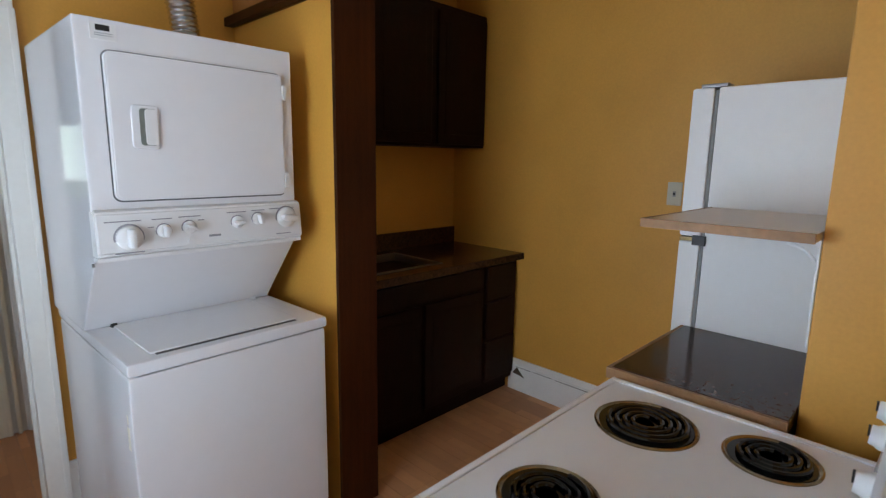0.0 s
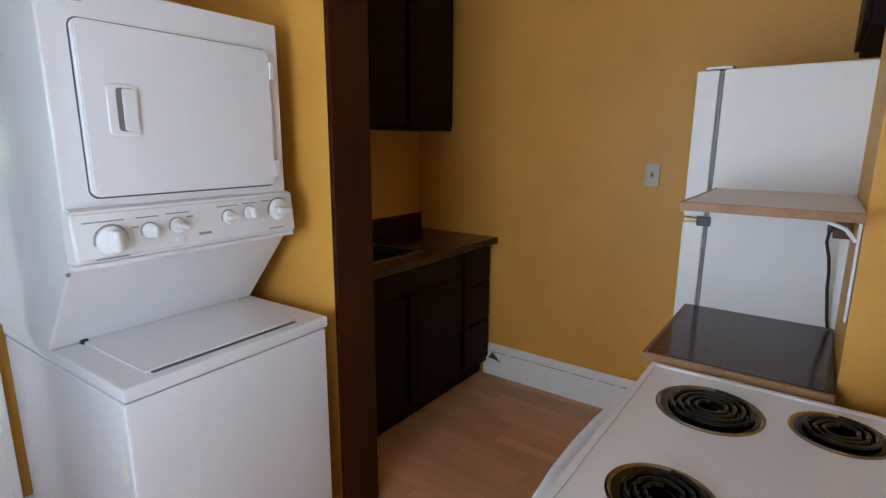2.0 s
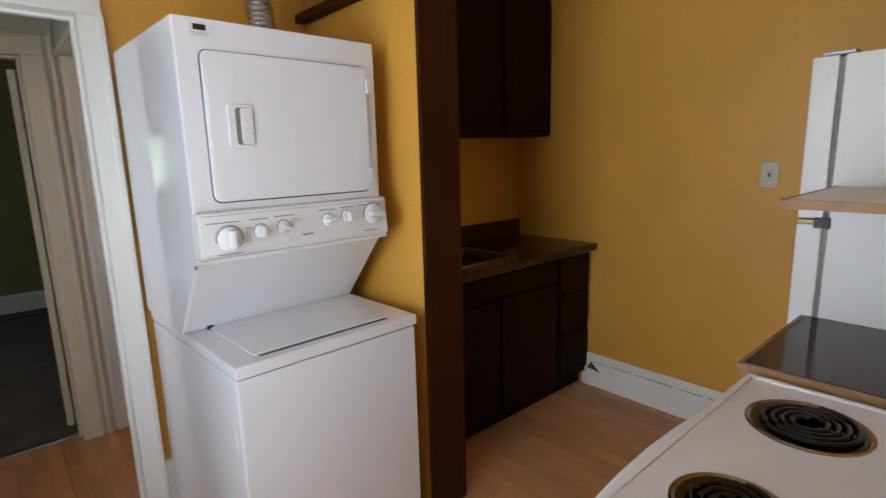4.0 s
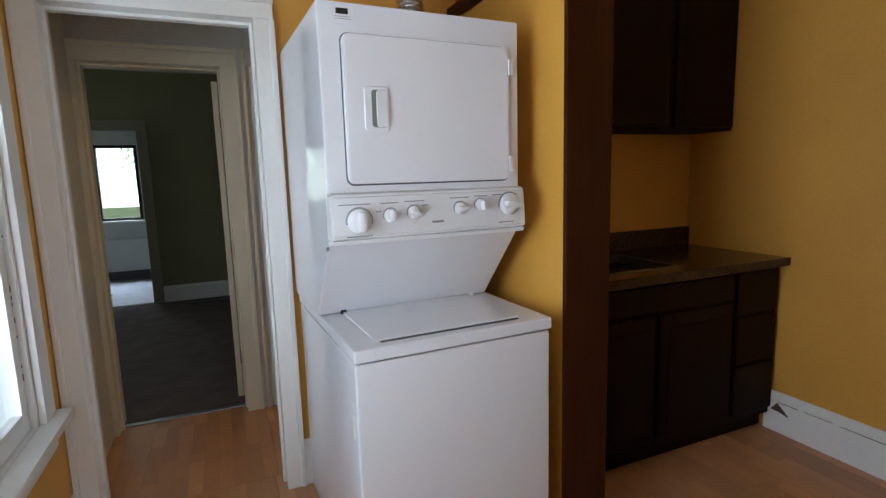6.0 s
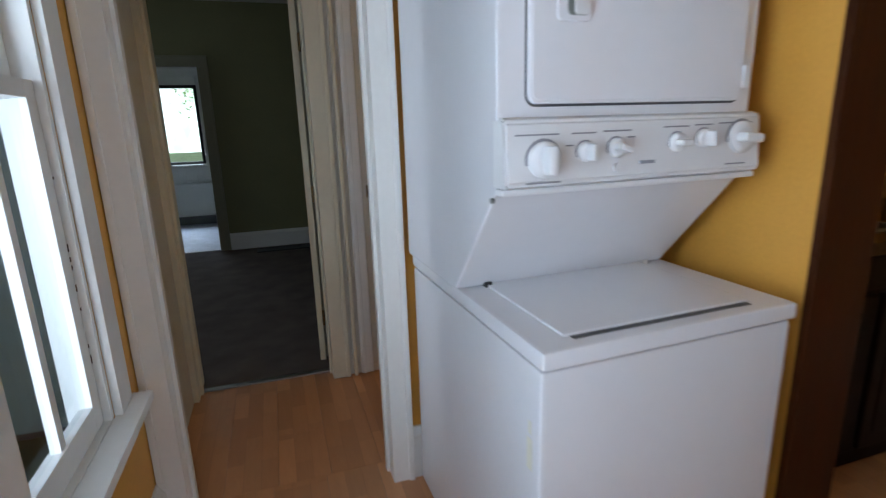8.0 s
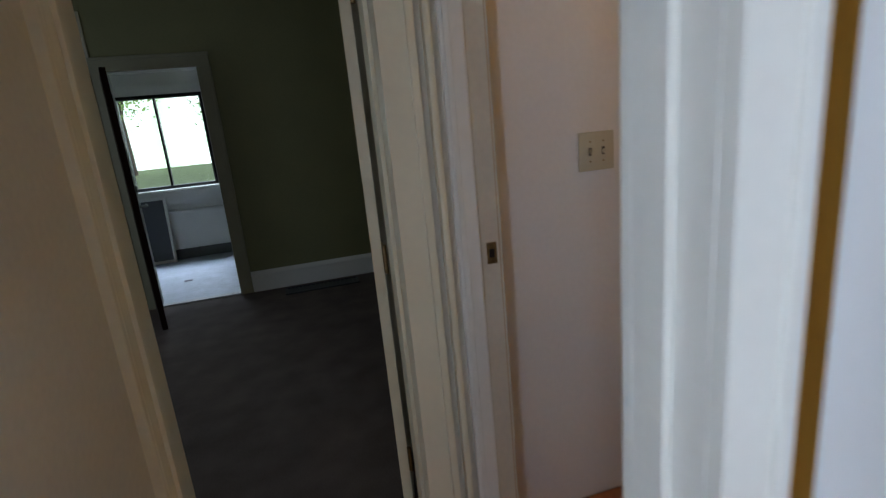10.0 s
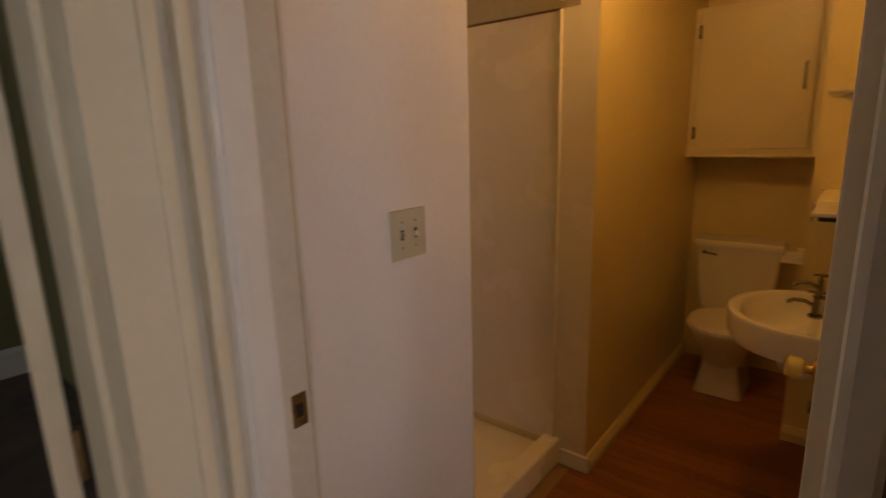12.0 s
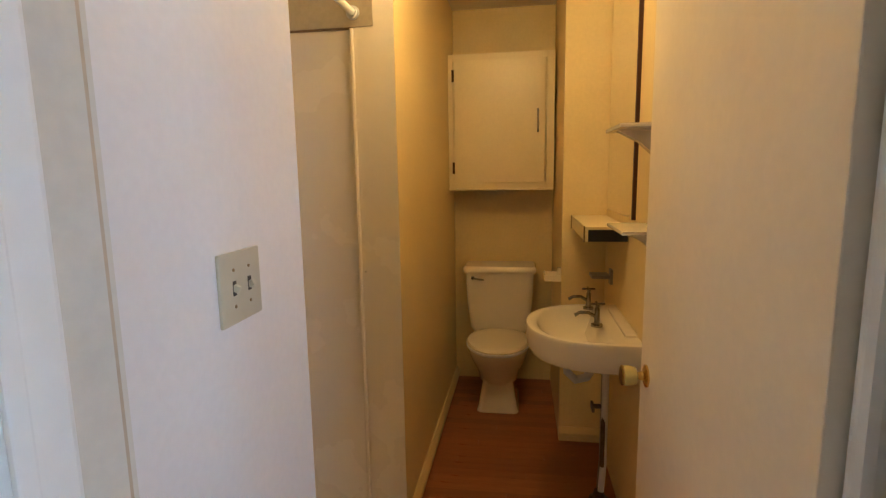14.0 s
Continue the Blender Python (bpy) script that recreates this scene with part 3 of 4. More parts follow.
        bm.transform(Matrix.Translation((x, face(z) + 0.0012, z)) @ pose(0, 0, 0, 90))
        part("dial_ring", bm, material("pale_grey_print", (0.34, 0.34, 0.37), 0.5, bump=0) if "pale_grey_print" not in bpy.data.materials else bpy.data.materials["pale_grey_print"], k)
    for x, z, r, d, turn in ((0.072, 1.262, 0.037, 0.030, 0), (0.172, 1.274, 0.021, 0.026, 0), (0.250, 1.279, 0.021, 0.026, 70), (0.415, 1.284, 0.021, 0.026, 90), (0.492, 1.290, 0.021, 0.026, 10), (0.605, 1.288, 0.037, 0.030, 85)):
        knob.turn = turn
        knob("knob", x, z, r, d)
    bm = bmesh.new()
    cyl(bm, (0.250, face(1.237), 1.237), (0.250, face(1.237) - 0.008, 1.237), 0.010, n=16)
    part("push_button", bm, PLASTIC, t, smooth=True)
    part("brand_badge", boxes(((0.312, face(1.245) - 0.0012, 1.2415), (0.352, face(1.245) + 0.001, 1.2485))), GREYPRINT, t, "small dark badge")
    for x, z, w in ((0.01, 1.312, 0.10), (0.14, 1.312, 0.06), (0.22, 1.314, 0.07), (0.38, 1.318, 0.07), (0.47, 1.320, 0.05), (0.54, 1.322, 0.10), (0.03, 1.216, 0.08), (0.56, 1.228, 0.06), (0.126, 1.288, 0.018), (0.280, 1.300, 0.02)):
        part("printed_bar", boxes(((x, face(z) - 0.0008, z - 0.0016), (x + w, face(z) + 0.001, z + 0.0016))), GREYPRINT, t)
    # dryer door
    bm = rplate(0.054, 0.627, 1.372, 1.811, 0.158, 0.173, 0.022, 0.004)
    door = part("dryer_door", bm, ENAMEL, t, smooth=True)
    part("door_gap", rplate(0.050, 0.631, 1.367, 1.814, 0.1705, 0.174, 0.025), DARKGAP, t)
    part("door_step", rplate(0.060, 0.620, 1.379, 1.804, 0.1565, 0.1585, 0.018, 0.0018), ENAMEL, door, smooth=True)
    part("handle_frame", rplate(0.112, 0.192, 1.530, 1.662, 0.1510, 0.1570, 0.014, 0.004), ENAMEL, door, smooth=True)
    part("handle_recess", rplate(0.134, 0.184, 1.541, 1.652, 0.1502, 0.1512, 0.010), material("recess_shade_grey", (0.20, 0.22, 0.20), 0.4, bump=0), door)
    part("handle_grip", rplate(0.149, 0.185, 1.542, 1.651, 0.1478, 0.1504, 0.009, 0.002), PLASTIC, door, smooth=True)
    for z in (1.40, 1.72):
        part("door_hinge", boxes(((0.622, 0.152, z), (0.640, 0.176, z + 0.052)), bevel=0.003), PLASTIC, t, smooth=True)
    part("label_plate", boxes(((0.030, 0.1695, 1.838), (0.098, 0.173, 1.886)), bevel=0.001), PLASTIC, t, "small printed paper label")
    part("label_mark", boxes(((0.044, 0.1685, 1.864), (0.080, 0.1697, 1.880))), BLACK, t)
    for z in (1.850, 1.856):
        part("label_line", boxes(((0.040, 0.1688, z), (0.088, 0.1697, z + 0.0015))), GREYPRINT, t)
    t.rotation_euler = (0, 0, radians(2.2))
    # screw on the slope's end
    bm = bmesh.new()
    cyl(bm, (-0.013, 0.186, 1.178), (-0.02, 0.186, 1.178), 0.006, n=10)
    part("screw", bm, STEEL, t)
    return t


laundry()
# flexible foil duct behind the dryer
duct = bmesh.new()
rings = []
for k in range(60):
    s = k / 59
    c = Vector((1.90 - 0.10 * s * s, 2.68 + 0.02 * s, 1.90 + 0.55 * s))
    r = 0.052 + (0.005 if k % 2 else -0.003)
    rings.append([c + Vector((r * math.cos(2 * math.pi * j / 20), r * math.sin(2 * math.pi * j / 20), 0)) for j in range(20)])
loft(duct, rings)
tagged(part("dryer_duct", duct, FOIL, smooth=True), "silver crinkled foil dryer vent duct", "vent duct")


# ---- partition with dark board ----
pt = thing("partition", (2.192, 2.04, 0), "yellow partition panel with a dark wooden end board", "partition", kind="structure")
for nm, a, b, mat in (("panel", (0, 0.022, 0), (0.165, 0.858, 2.11), YELLOW), ("end_board", (-0.006, 0, 0), (0.182, 0.022, 2.62), DARKWOOD), ("top_trim", (-0.045, -0.0, 2.112), (-0.001, 0.858, 2.150), DARKWOOD), ("upper_panel", (-0.0, 0.024, 2.151), (0.165, 0.858, 2.60), material("orange_brown_paint", (0.42, 0.19, 0.05), 0.5, bump=0.2))):
    part(nm, boxes((a, b), bevel=0.003), mat, pt)


# ---- kitchen cabinets ----
cab = thing("base_cabinet", (2.36, 2.30, 0), "dark brown stained wooden sink base cabinet", "cabinet")
CW = 1.365
part("body", boxes(((0, 0.02, 0.09), (CW, 0.595, 0.895)), ((0.02, 0.07, 0), (CW - 0.005, 0.58, 0.09))), CABWOOD, cab)
part("false_front", boxes(((0.03, 0.0, 0.755), (1.02, 0.021, 0.875)), bevel=0.006), CABWOOD, cab)
for x0, x1 in ((0.03, 0.515), (0.545, 1.02)):
    d = part("door", boxes(((x0, 0.0, 0.13), (x1, 0.021, 0.735)), bevel=0.007), CABWOOD, cab)
    part("door_panel", boxes(((x0 + 0.055, -0.004, 0.19), (x1 - 0.055, 0.002, 0.675)), bevel=0.003), CABWOOD, d)
for z0, z1 in ((0.13, 0.39), (0.41, 0.645), (0.665, 0.875)):
    part("drawer", boxes(((1.06, 0.0, z0), (CW - 0.02, 0.021, z1)), bevel=0.007), CABWOOD, cab)
ct = thing("sink_counter", (2.36, 2.27, 0.895), "brown marbled laminate countertop with backsplash", "countertop")
SX0, SX1, SY0, SY1 = 0.16, 0.72, 0.11, 0.50
part("top", boxes(((0, 0.0, 0), (SX0, 0.63, 0.038)), ((SX1, 0, 0), (CW, 0.63, 0.038)), ((SX0, 0, 0), (SX1, SY0, 0.038)), ((SX0, SY1, 0), (SX1, 0.63, 0.038)), bevel=0.0), COUNTER, ct)
part("front_edge", boxes(((0, -0.012, -0.002), (CW, 0.0, 0.040)), bevel=0.005), COUNTER, ct)
part("backsplash", boxes(((0, 0.607, 0.038), (CW, 0.63, 0.148)), bevel=0.004), COUNTER, ct)
sk = thing("kitchen_sink", (2.36 + SX0, 2.27 + SY0, 0.933), "dark stained steel drop-in sink basin", "sink")
w, d = SX1 - SX0, SY1 - SY0
part("rim", boxes(((-0.015, -0.015, 0), (w + 0.015, 0.012, 0.005)), ((-0.015, d - 0.012, 0), (w + 0.015, d + 0.015, 0.005)), ((-0.015, 0.012, 0), (0.012, d - 0.012, 0.005)), ((w - 0.012, 0.012, 0), (w + 0.015, d - 0.012, 0.005)), bevel=0.002), STEEL, sk)
part("basin", boxes(((0.004, 0.004, -0.16), (w - 0.004, 0.012, 0.0)), ((0.004, d - 0.012, -0.16), (w - 0.004, d - 0.004, 0.0)), ((0.004, 0.012, -0.16), (0.012, d - 0.012, 0)), ((w - 0.012, 0.012, -0.16), (w - 0.004, d - 0.012, 0)), ((0.012, 0.012, -0.16), (w - 0.012, d - 0.012, -0.152))), STEEL, sk)
fct = thing("kitchen_faucet", (2.70, 2.80, 0.933), "chrome kitchen faucet behind the sink", "faucet")
bm = bmesh.new()
cyl(bm, (0, 0, 0), (0, 0, 0.06), 0.02, 0.016)
part("body", bm, CHROME, fct, smooth=True)
part("spout", tube(bmesh.new(), [(0, 0, 0.05), (0, -0.02, 0.09), (0, -0.08, 0.12), (0, -0.15, 0.115), (0, -0.17, 0.095)], 0.009), CHROME, fct, smooth=True)
for x in (-0.09, 0.09):
    bm = bmesh.new()
    cyl(bm, (x, 0, 0), (x, 0, 0.035), 0.014)
    box(bm, (x - 0.03, -0.007, 0.035), (x + 0.03, 0.007, 0.047), 0.004)
    part("tap_handle", bm, CHROME, fct, smooth=True)
uc = thing("wall_cabinet", (2.36, 2.61, 1.59), "dark brown stained wooden wall cabinet", "cabinet")
part("body", boxes(((0, 0.02, 0), (CW, 0.289, 0.82))), CABWOOD, uc)
for x0, x1 in ((0.02, 0.43), (0.45, 0.875), (0.925, CW - 0.012)):
    d = part("door", boxes(((x0, 0, 0.015), (x1, 0.021, 0.785)), bevel=0.008), CABWOOD, uc)
    part("door_panel", boxes(((x0 + 0.055, -0.004, 0.075), (x1 - 0.055, 0.002, 0.725)), bevel=0.003), CABWOOD, d)


# ---- stove ----
st = thing("stove", (1.620, 0.33, 0), "white enamel electric coil stove", "stove")
SW = 0.762
part("body", boxes(((0.004, 0.02, 0.06), (SW - 0.004, 0.615, 0.885)), bevel=0.004), ENAMEL, st)
part("cooktop", boxes(((0, 0.02, 0.888), (SW, 0.645, 0.913)), bevel=0.008), ENAMEL, st, smooth=True)
part("cooktop_rim", boxes(((0, 0.05, 0.912), (0.016, 0.645, 0.918)), ((SW - 0.016, 0.05, 0.912), (SW, 0.645, 0.918)), ((0.016, 0.629, 0.912), (SW - 0.016, 0.645, 0.918)), bevel=0.0028), ENAMEL, st, smooth=True)
part("backguard", prism(bmesh.new(), [(0.0, 0.90), (0.075, 0.90), (0.062, 0.98), (0.055, 1.12), (0.045, 1.135), (0.0, 1.135)], "x", 0.0, SW), ENAMEL, st)
part("oven_door", boxes(((0.012, 0.615, 0.235), (SW - 0.012, 0.640, 0.860)), bevel=0.008), ENAMEL, st, smooth=True)
part("oven_window", boxes(((0.16, 0.640, 0.40), (SW - 0.16, 0.643, 0.66)), bevel=0.001), BLACK, st)
part("storage_drawer", boxes(((0.012, 0.615, 0.075), (SW - 0.012, 0.640, 0.222)), bevel=0.008), ENAMEL, st, smooth=True)
hb = bmesh.new()
tube(hb, [(0.07, 0.632, 0.815), (0.08, 0.668, 0.822), (0.12, 0.690, 0.826), (0.25, 0.702, 0.828), (0.381, 0.706, 0.828), (0.51, 0.702, 0.828), (0.64, 0.690, 0.826), (0.68, 0.668, 0.822), (0.69, 0.632, 0.815)], 0.015, 12)
part("oven_handle", hb, PLASTIC, st, "curved white plastic handle", smooth=True)


PANRING = material("tarnished_pan_chrome", (0.42, 0.34, 0.22), 0.2, metal=1.0, vary=0.15, scale=30, bump=0)


def burner(x, y, r):
    bm = lathe(bmesh.new(), [(r + 0.009, 0.9135), (r + 0.009, 0.9165), (r + 0.005, 0.9186), (r + 0.001, 0.9172), (r - 0.002, 0.9145)], 48)
    bm.transform(Matrix.Translation((x, y, 0)))
    pan = part("drip_pan", bm, PANRING, st, "tarnished chrome drip pan ring", smooth=True)
    bm = lathe(bmesh.new(), [(r - 0.001, 0.9150), (r - 0.012, 0.9152), (0.02, 0.9150)], 40)
    bm.transform(Matrix.Translation((x, y, 0)))
    part("pan_well", bm, COIL, pan, smooth=True)
    pts = []
    turns = 4 if r > 0.1 else 3
    for k in range(turns * 24 + 1):
        a = 2 * math.pi * k / 24
        rr = 0.022 + (r - 0.034) * k / (turns * 24)
        pts.append((x + rr * math.cos(a), y + rr * math.sin(a), 0.9195))
    part("coil", tube(bmesh.new(), pts, 0.0064, 8), COIL, st, smooth=True)
    bm = bmesh.new()
    for k in range(3):
        a = 2 * math.pi * k / 3 + 0.5
        box(bm, (-0.003, 0, -0.004), (0.003, r - 0.012, 0.001))
        bmesh.ops.transform(bm, matrix=Matrix.Translation((x, y, 0.9125)) @ pose(0, 0, 0, 0, 0, math.degrees(a)), verts=bm.verts[-8:])
    part("coil_support", bm, COIL, st)


burner(0.572, 0.470, 0.105)
burner(0.622, 0.228, 0.082)
burner(0.188, 0.482, 0.085)
burner(0.195, 0.228, 0.082)
for x in (0.07, 0.19, 0.38, 0.57, 0.70):
    bm = lathe(bmesh.new(), [(0.022, 0), (0.022, 0.012), (0.018, 0.018), (0.017, 0.026)], 20)
    bm.transform(Matrix.Translation((x, 0.055, 1.05)) @ pose(0, 0, 0, -86))
    k = part("knob", bm, PLASTIC, st, smooth=True)
    part("knob_mark", boxes(((x - 0.002, 0.081, 1.048), (x + 0.002, 0.0845, 1.068))), BLACK, k)

# ---- counter beside the stove, shelf and fridge ----
c2 = thing("counter_cabinet", (2.42, 0.56, 0), "narrow dark cabinet beside the stove", "cabinet")
part("body", boxes(((0.003, 0.003, 0.08), (0.555, 0.42, 0.893)), ((0.01, 0.01, 0), (0.55, 0.36, 0.08))), CABWOOD, c2)
part("door", boxes(((0.02, 0.42, 0.11), (0.54, 0.44, 0.70)), bevel=0.006), CABWOOD, c2)
part("drawer", boxes(((0.02, 0.42, 0.72), (0.54, 0.44, 0.87)), bevel=0.006), CABWOOD, c2)
c2t = thing("side_counter", (2.41, 0.56, 0.895), "dark speckled laminate countertop with a worn wooden edge", "countertop")
part("top", boxes(((0.012, 0.003, 0), (0.57, 0.44, 0.034)), bevel=0.003), COUNTER, c2t)
part("side_edge", boxes(((0.0, 0.003, 0.0), (0.0115, 0.452, 0.033)), bevel=0.002), EDGEWOOD, c2t)
part("front_edge", boxes(((0.012, 0.4405, 0.0), (0.57, 0.452, 0.033)), bevel=0.002), EDGEWOOD, c2t)
sh = thing("wall_shelf", (2.42, 0.562, 1.345), "cream laminate shelf with a worn wooden edge on a white bracket", "shelf")
part("board", boxes(((0.008, 0, 0), (0.556, 0.382, 0.020)), bevel=0.001), SHELFTOP, sh)
part("edge_strip", boxes(((0.0, 0.0, -0.002), (0.0078, 0.39, 0.021)), bevel=0.001), EDGEWOOD, sh)
part("edge_strip", boxes(((0.008, 0.3825, -0.002), (0.556, 0.39, 0.021)), bevel=0.001), EDGEWOOD, sh)
bk = boxes(((0.088, 0.0, -0.26), (0.111, 0.006, -0.002)), ((0.088, 0.006, -0.012), (0.111, 0.25, -0.002)), bevel=0.002)
tube(bk, [(0.0995, 0.006, -0.06), (0.0995, 0.03, -0.03), (0.0995, 0.07, -0.014)], 0.005, 8)
part("bracket", bk, PLASTIC, sh, "white steel shelf bracket")
ob = thing("outlet_box", (2.90, 0.562, 1.275), "small brown plastic plug on the wall", "wall socket")
part("body", boxes(((-0.035, 0, -0.035), (0.02, 0.045, 0.045)), bevel=0.005), material("brown_bakelite", (0.09, 0.035, 0.02), 0.4, bump=0), ob)
part("plug", boxes(((-0.018, 0.046, -0.02), (0.012, 0.06, 0.012)), bevel=0.004), BLACK, ob)
cord = tube(bmesh.new(), [(2.90, 0.615, 1.262), (2.91, 0.618, 1.22), (2.925, 0.606, 1.17), (2.935, 0.600, 1.12), (2.94, 0.598, 1.07), (2.945, 0.592, 1.02), (2.95, 0.585, 0.96), (2.955, 0.58, 0.936)], 0.0048, 8)
tagged(part("power_cord", cord, BLACK, smooth=True), "black power cord hanging under the shelf", "cable")

fr = thing("refrigerator", (2.978, 0.36, 0), "white top-freezer refrigerator with dark door gasket", "refrigerator")
FRIDGE = material("white_fridge_paint", (0.78, 0.77, 0.76), 0.4, vary=0.01, scale=30, fine=200, bump=0.15)
part("body", boxes(((0, 0, 0.03), (0.71, 0.605, 1.765)), bevel=0.008), FRIDGE, fr, smooth=True)
part("gasket", boxes(((0.006, 0.606, 0.09), (0.702, 0.616, 1.235)), ((0.006, 0.606, 1.262), (0.702, 0.616, 1.755))), GASKET, fr)
part("fridge_door", boxes(((0.0, 0.617, 0.08), (0.71, 0.69, 1.240)), bevel=0.010), FRIDGE, fr, smooth=True)
part("freezer_door", boxes(((0.0, 0.617, 1.256), (0.71, 0.69, 1.765)), bevel=0.010), FRIDGE, fr, smooth=True)
part("middle_hinge", boxes(((-0.004, 0.600, 1.240), (0.05, 0.685, 1.254)), bevel=0.002), DULLBRASS, fr)
part("hinge_plate", boxes(((-0.012, 0.596, 1.228), (-0.001, 0.640, 1.262)), bevel=0.002), BLACK, fr)
part("top_hinge", boxes(((0.008, 0.58, 1.766), (0.07, 0.665, 1.778)), bevel=0.003), STEEL, fr)
part("kick_grille", boxes(((0.01, 0.60, 0.0), (0.70, 0.63, 0.075)), bevel=0.003), BLACK, fr)
dk = thing("dark_wall_cabinet", (2.99, 0.31, 1.86), "dark stained wooden cabinet above the fridge", "cabinet")
part("body", boxes(((0.0, 0, 0), (0.72, 0.285, 0.74)), bevel=0.004), CABWOOD, dk)
part("door", boxes(((0.02, 0.285, 0.02), (0.70, 0.305, 0.72)), bevel=0.006), CABWOOD, dk)

so = thing("wall_outlet", (3.73, 1.36, 1.36), "ivory plastic wall plate with a single toggle", "switch plate")
part("plate", boxes(((-0.007, -0.036, -0.058), (0, 0.036, 0.058)), bevel=0.003), IVORY, so, smooth=True)
part("socket", boxes(((-0.0085, -0.008, -0.014), (-0.0065, 0.008, 0.014)), bevel=0.001), RUBBER, so)
part("toggle", boxes(((-0.014, -0.004, -0.006), (-0.0085, 0.004, 0.006)), bevel=0.001), BLACK, so)


# ---- bathroom ----
sw = thing("light_switch", (1.832, 3.935, 1.245), "ivory double light switch plate with two toggles", "light switch")
part("plate", boxes(((-0.061, -0.007, -0.059), (0.061, 0, 0.059)), bevel=0.003), IVORY, sw, smooth=True)
for x in (-0.023, 0.023):
    part("toggle_slot", boxes(((x - 0.005, -0.0078, -0.012), (x + 0.005, -0.0068, 0.012))), material("slot_brown", (0.05, 0.04, 0.03), 0.6, bump=0) if "slot_brown" not in bpy.data.materials else bpy.data.materials["slot_brown"], sw)
    bm = boxes(((-0.004, -0.011, -0.006), (0.004, 0, 0.006)), bevel=0.002)
    bm.transform(Matrix.Translation((x, -0.006, 0.002 if x < 0 else -0.003)) @ pose(0, 0, 0, 25 if x < 0 else -25))
    part("toggle", bm, IVORY, sw, smooth=True)
    for z in (-0.030, 0.030):
        bm = bmesh.new()
        cyl(bm, (x, -0.0065, z), (x, -0.008, z), 0.003, n=10)
        part("screw", bm, DULLBRASS, sw)

# shower stall
SR = 2.90
shw = thing("shower_stall", (SX, 4.07, 0), "white plastic shower stall with a raised curb", "shower", )
part("far_panel", boxes(((SR - SX - 0.012, -0.0, 0.10), (SR - SX - 0.002, 0.72, 1.93)), bevel=0.002), FIBRE, shw)
part("back_panel", boxes(((-0.55, 0.718, 0.10), (SR - SX - 0.012, 0.728, 1.93)), bevel=0.002), FIBRE, shw)
part("pan", boxes(((-0.55, 0.0, 0.0), (SR - SX - 0.003, 0.72, 0.06))), FIBRE, shw)
part("curb", boxes(((0.0, -0.035, 0.0), (SR - SX - 0.003, 0.045, 0.125)), bevel=0.012), FIBRE, shw, smooth=True)
part("corner_bead", tube(bmesh.new(), [(SR - SX - 0.016, -0.004, 0.12), (SR - SX - 0.016, -0.004, 1.0), (SR - SX - 0.016, -0.004, 1.93)], 0.008, 8), FIBRE, shw, smooth=True)
part("caulk_line", boxes(((SR - SX - 0.014, 0.0, 1.928), (SR - SX - 0.001, 0.72, 1.936))), CAULK, shw)
hdr = structure("shower_board", boxes(((SR - 0.008, 3.99, 1.938), (SR - 0.001, 4.80, 2.06)), bevel=0.002), material("grimy_cream_paint", (0.50, 0.42, 0.28), 0.5, vary=0.08, bump=0.2), "grimy cream board above the shower panel", "trim")
rod = thing("shower_rod", (SR, 4.06, 1.985), "white plastic shower curtain rod with end flange", "shower rod")
bm = bmesh.new()
cyl(bm, (-0.745, 0, 0), (-0.008, 0, 0), 0.0125)
part("rod", bm, PLASTIC, rod, smooth=True)
bm = bmesh.new()
cyl(bm, (-0.012, 0, 0), (-0.0085, 0, 0), 0.024)
cyl(bm, (-0.024, 0, 0), (-0.012, 0, 0), 0.0165)
part("flange", bm, PLASTIC, rod, smooth=True)
bm = bmesh.new()
cyl(bm, (SR, 4.05, 1.06), (SR - 0.004, 4.05, 1.06), 0.004, n=8)
tagged(part("wall_nail", bm, DIRT), "small nail head in the shower wall", "nail")
structure("post_foot", boxes(((SR - 0.016, 3.90, 0), (SR - 0.001, 4.035, 0.075)), bevel=0.003), WHITE, "short baseboard block at the wall end", "baseboard")
structure("post_face", boxes(((SR - 0.004, 3.916, 0.075), (SR - 0.0005, 4.062, 2.44))), FIBRE, "white painted wall end beside the shower", "wall")

# open door
dr = thing("bathroom_door", (1.666, 3.100, 0), "cream painted flush bathroom door standing open", "door")
dr.rotation_euler = (0, 0, radians(0.8))
LEAFM = material("cream_door_paint", (0.84, 0.74, 0.57), 0.32, vary=0.03, scale=3, fine=50, bump=0.1)
part("leaf", boxes(((0.0, -0.004, 0.012), (0.814, 0.030, 2.02)), bevel=0.003), LEAFM, dr)
kn = bmesh.new()
lathe(kn, [(0.030, 0), (0.030, 0.004), (0.022, 0.008), (0.012, 0.010), (0.010, 0.022), (0.013, 0.028)], 24)
kn.transform(Matrix.Translation((0.750, 0.030, 0.885)) @ pose(0, 0, 0, -90))
kp = part("rose", kn, BRASS, dr, "polished brass rose", smooth=True)
kn = bmesh.new()
lathe(kn, [(0.012, 0.024), (0.022, 0.028), (0.026, 0.040), (0.027, 0.056), (0.024, 0.062)], 24)
kn.transform(Matrix.Translation((0.750, 0.030, 0.885)) @ pose(0, 0, 0, -90))
part("knob", kn, material("yellowed_knob", (0.66, 0.50, 0.13), 0.12, vary=0.02, bump=0), dr, "yellowed glass-like knob", smooth=True)
kn = bmesh.new()
lathe(kn, [(0.026, 0.060), (0.027, 0.064), (0.020, 0.067)], 24)
kn.transform(Matrix.Translation((0.750, 0.030, 0.885)) @ pose(0, 0, 0, -90))
part("knob_ring", kn, BRASS, dr, smooth=True)
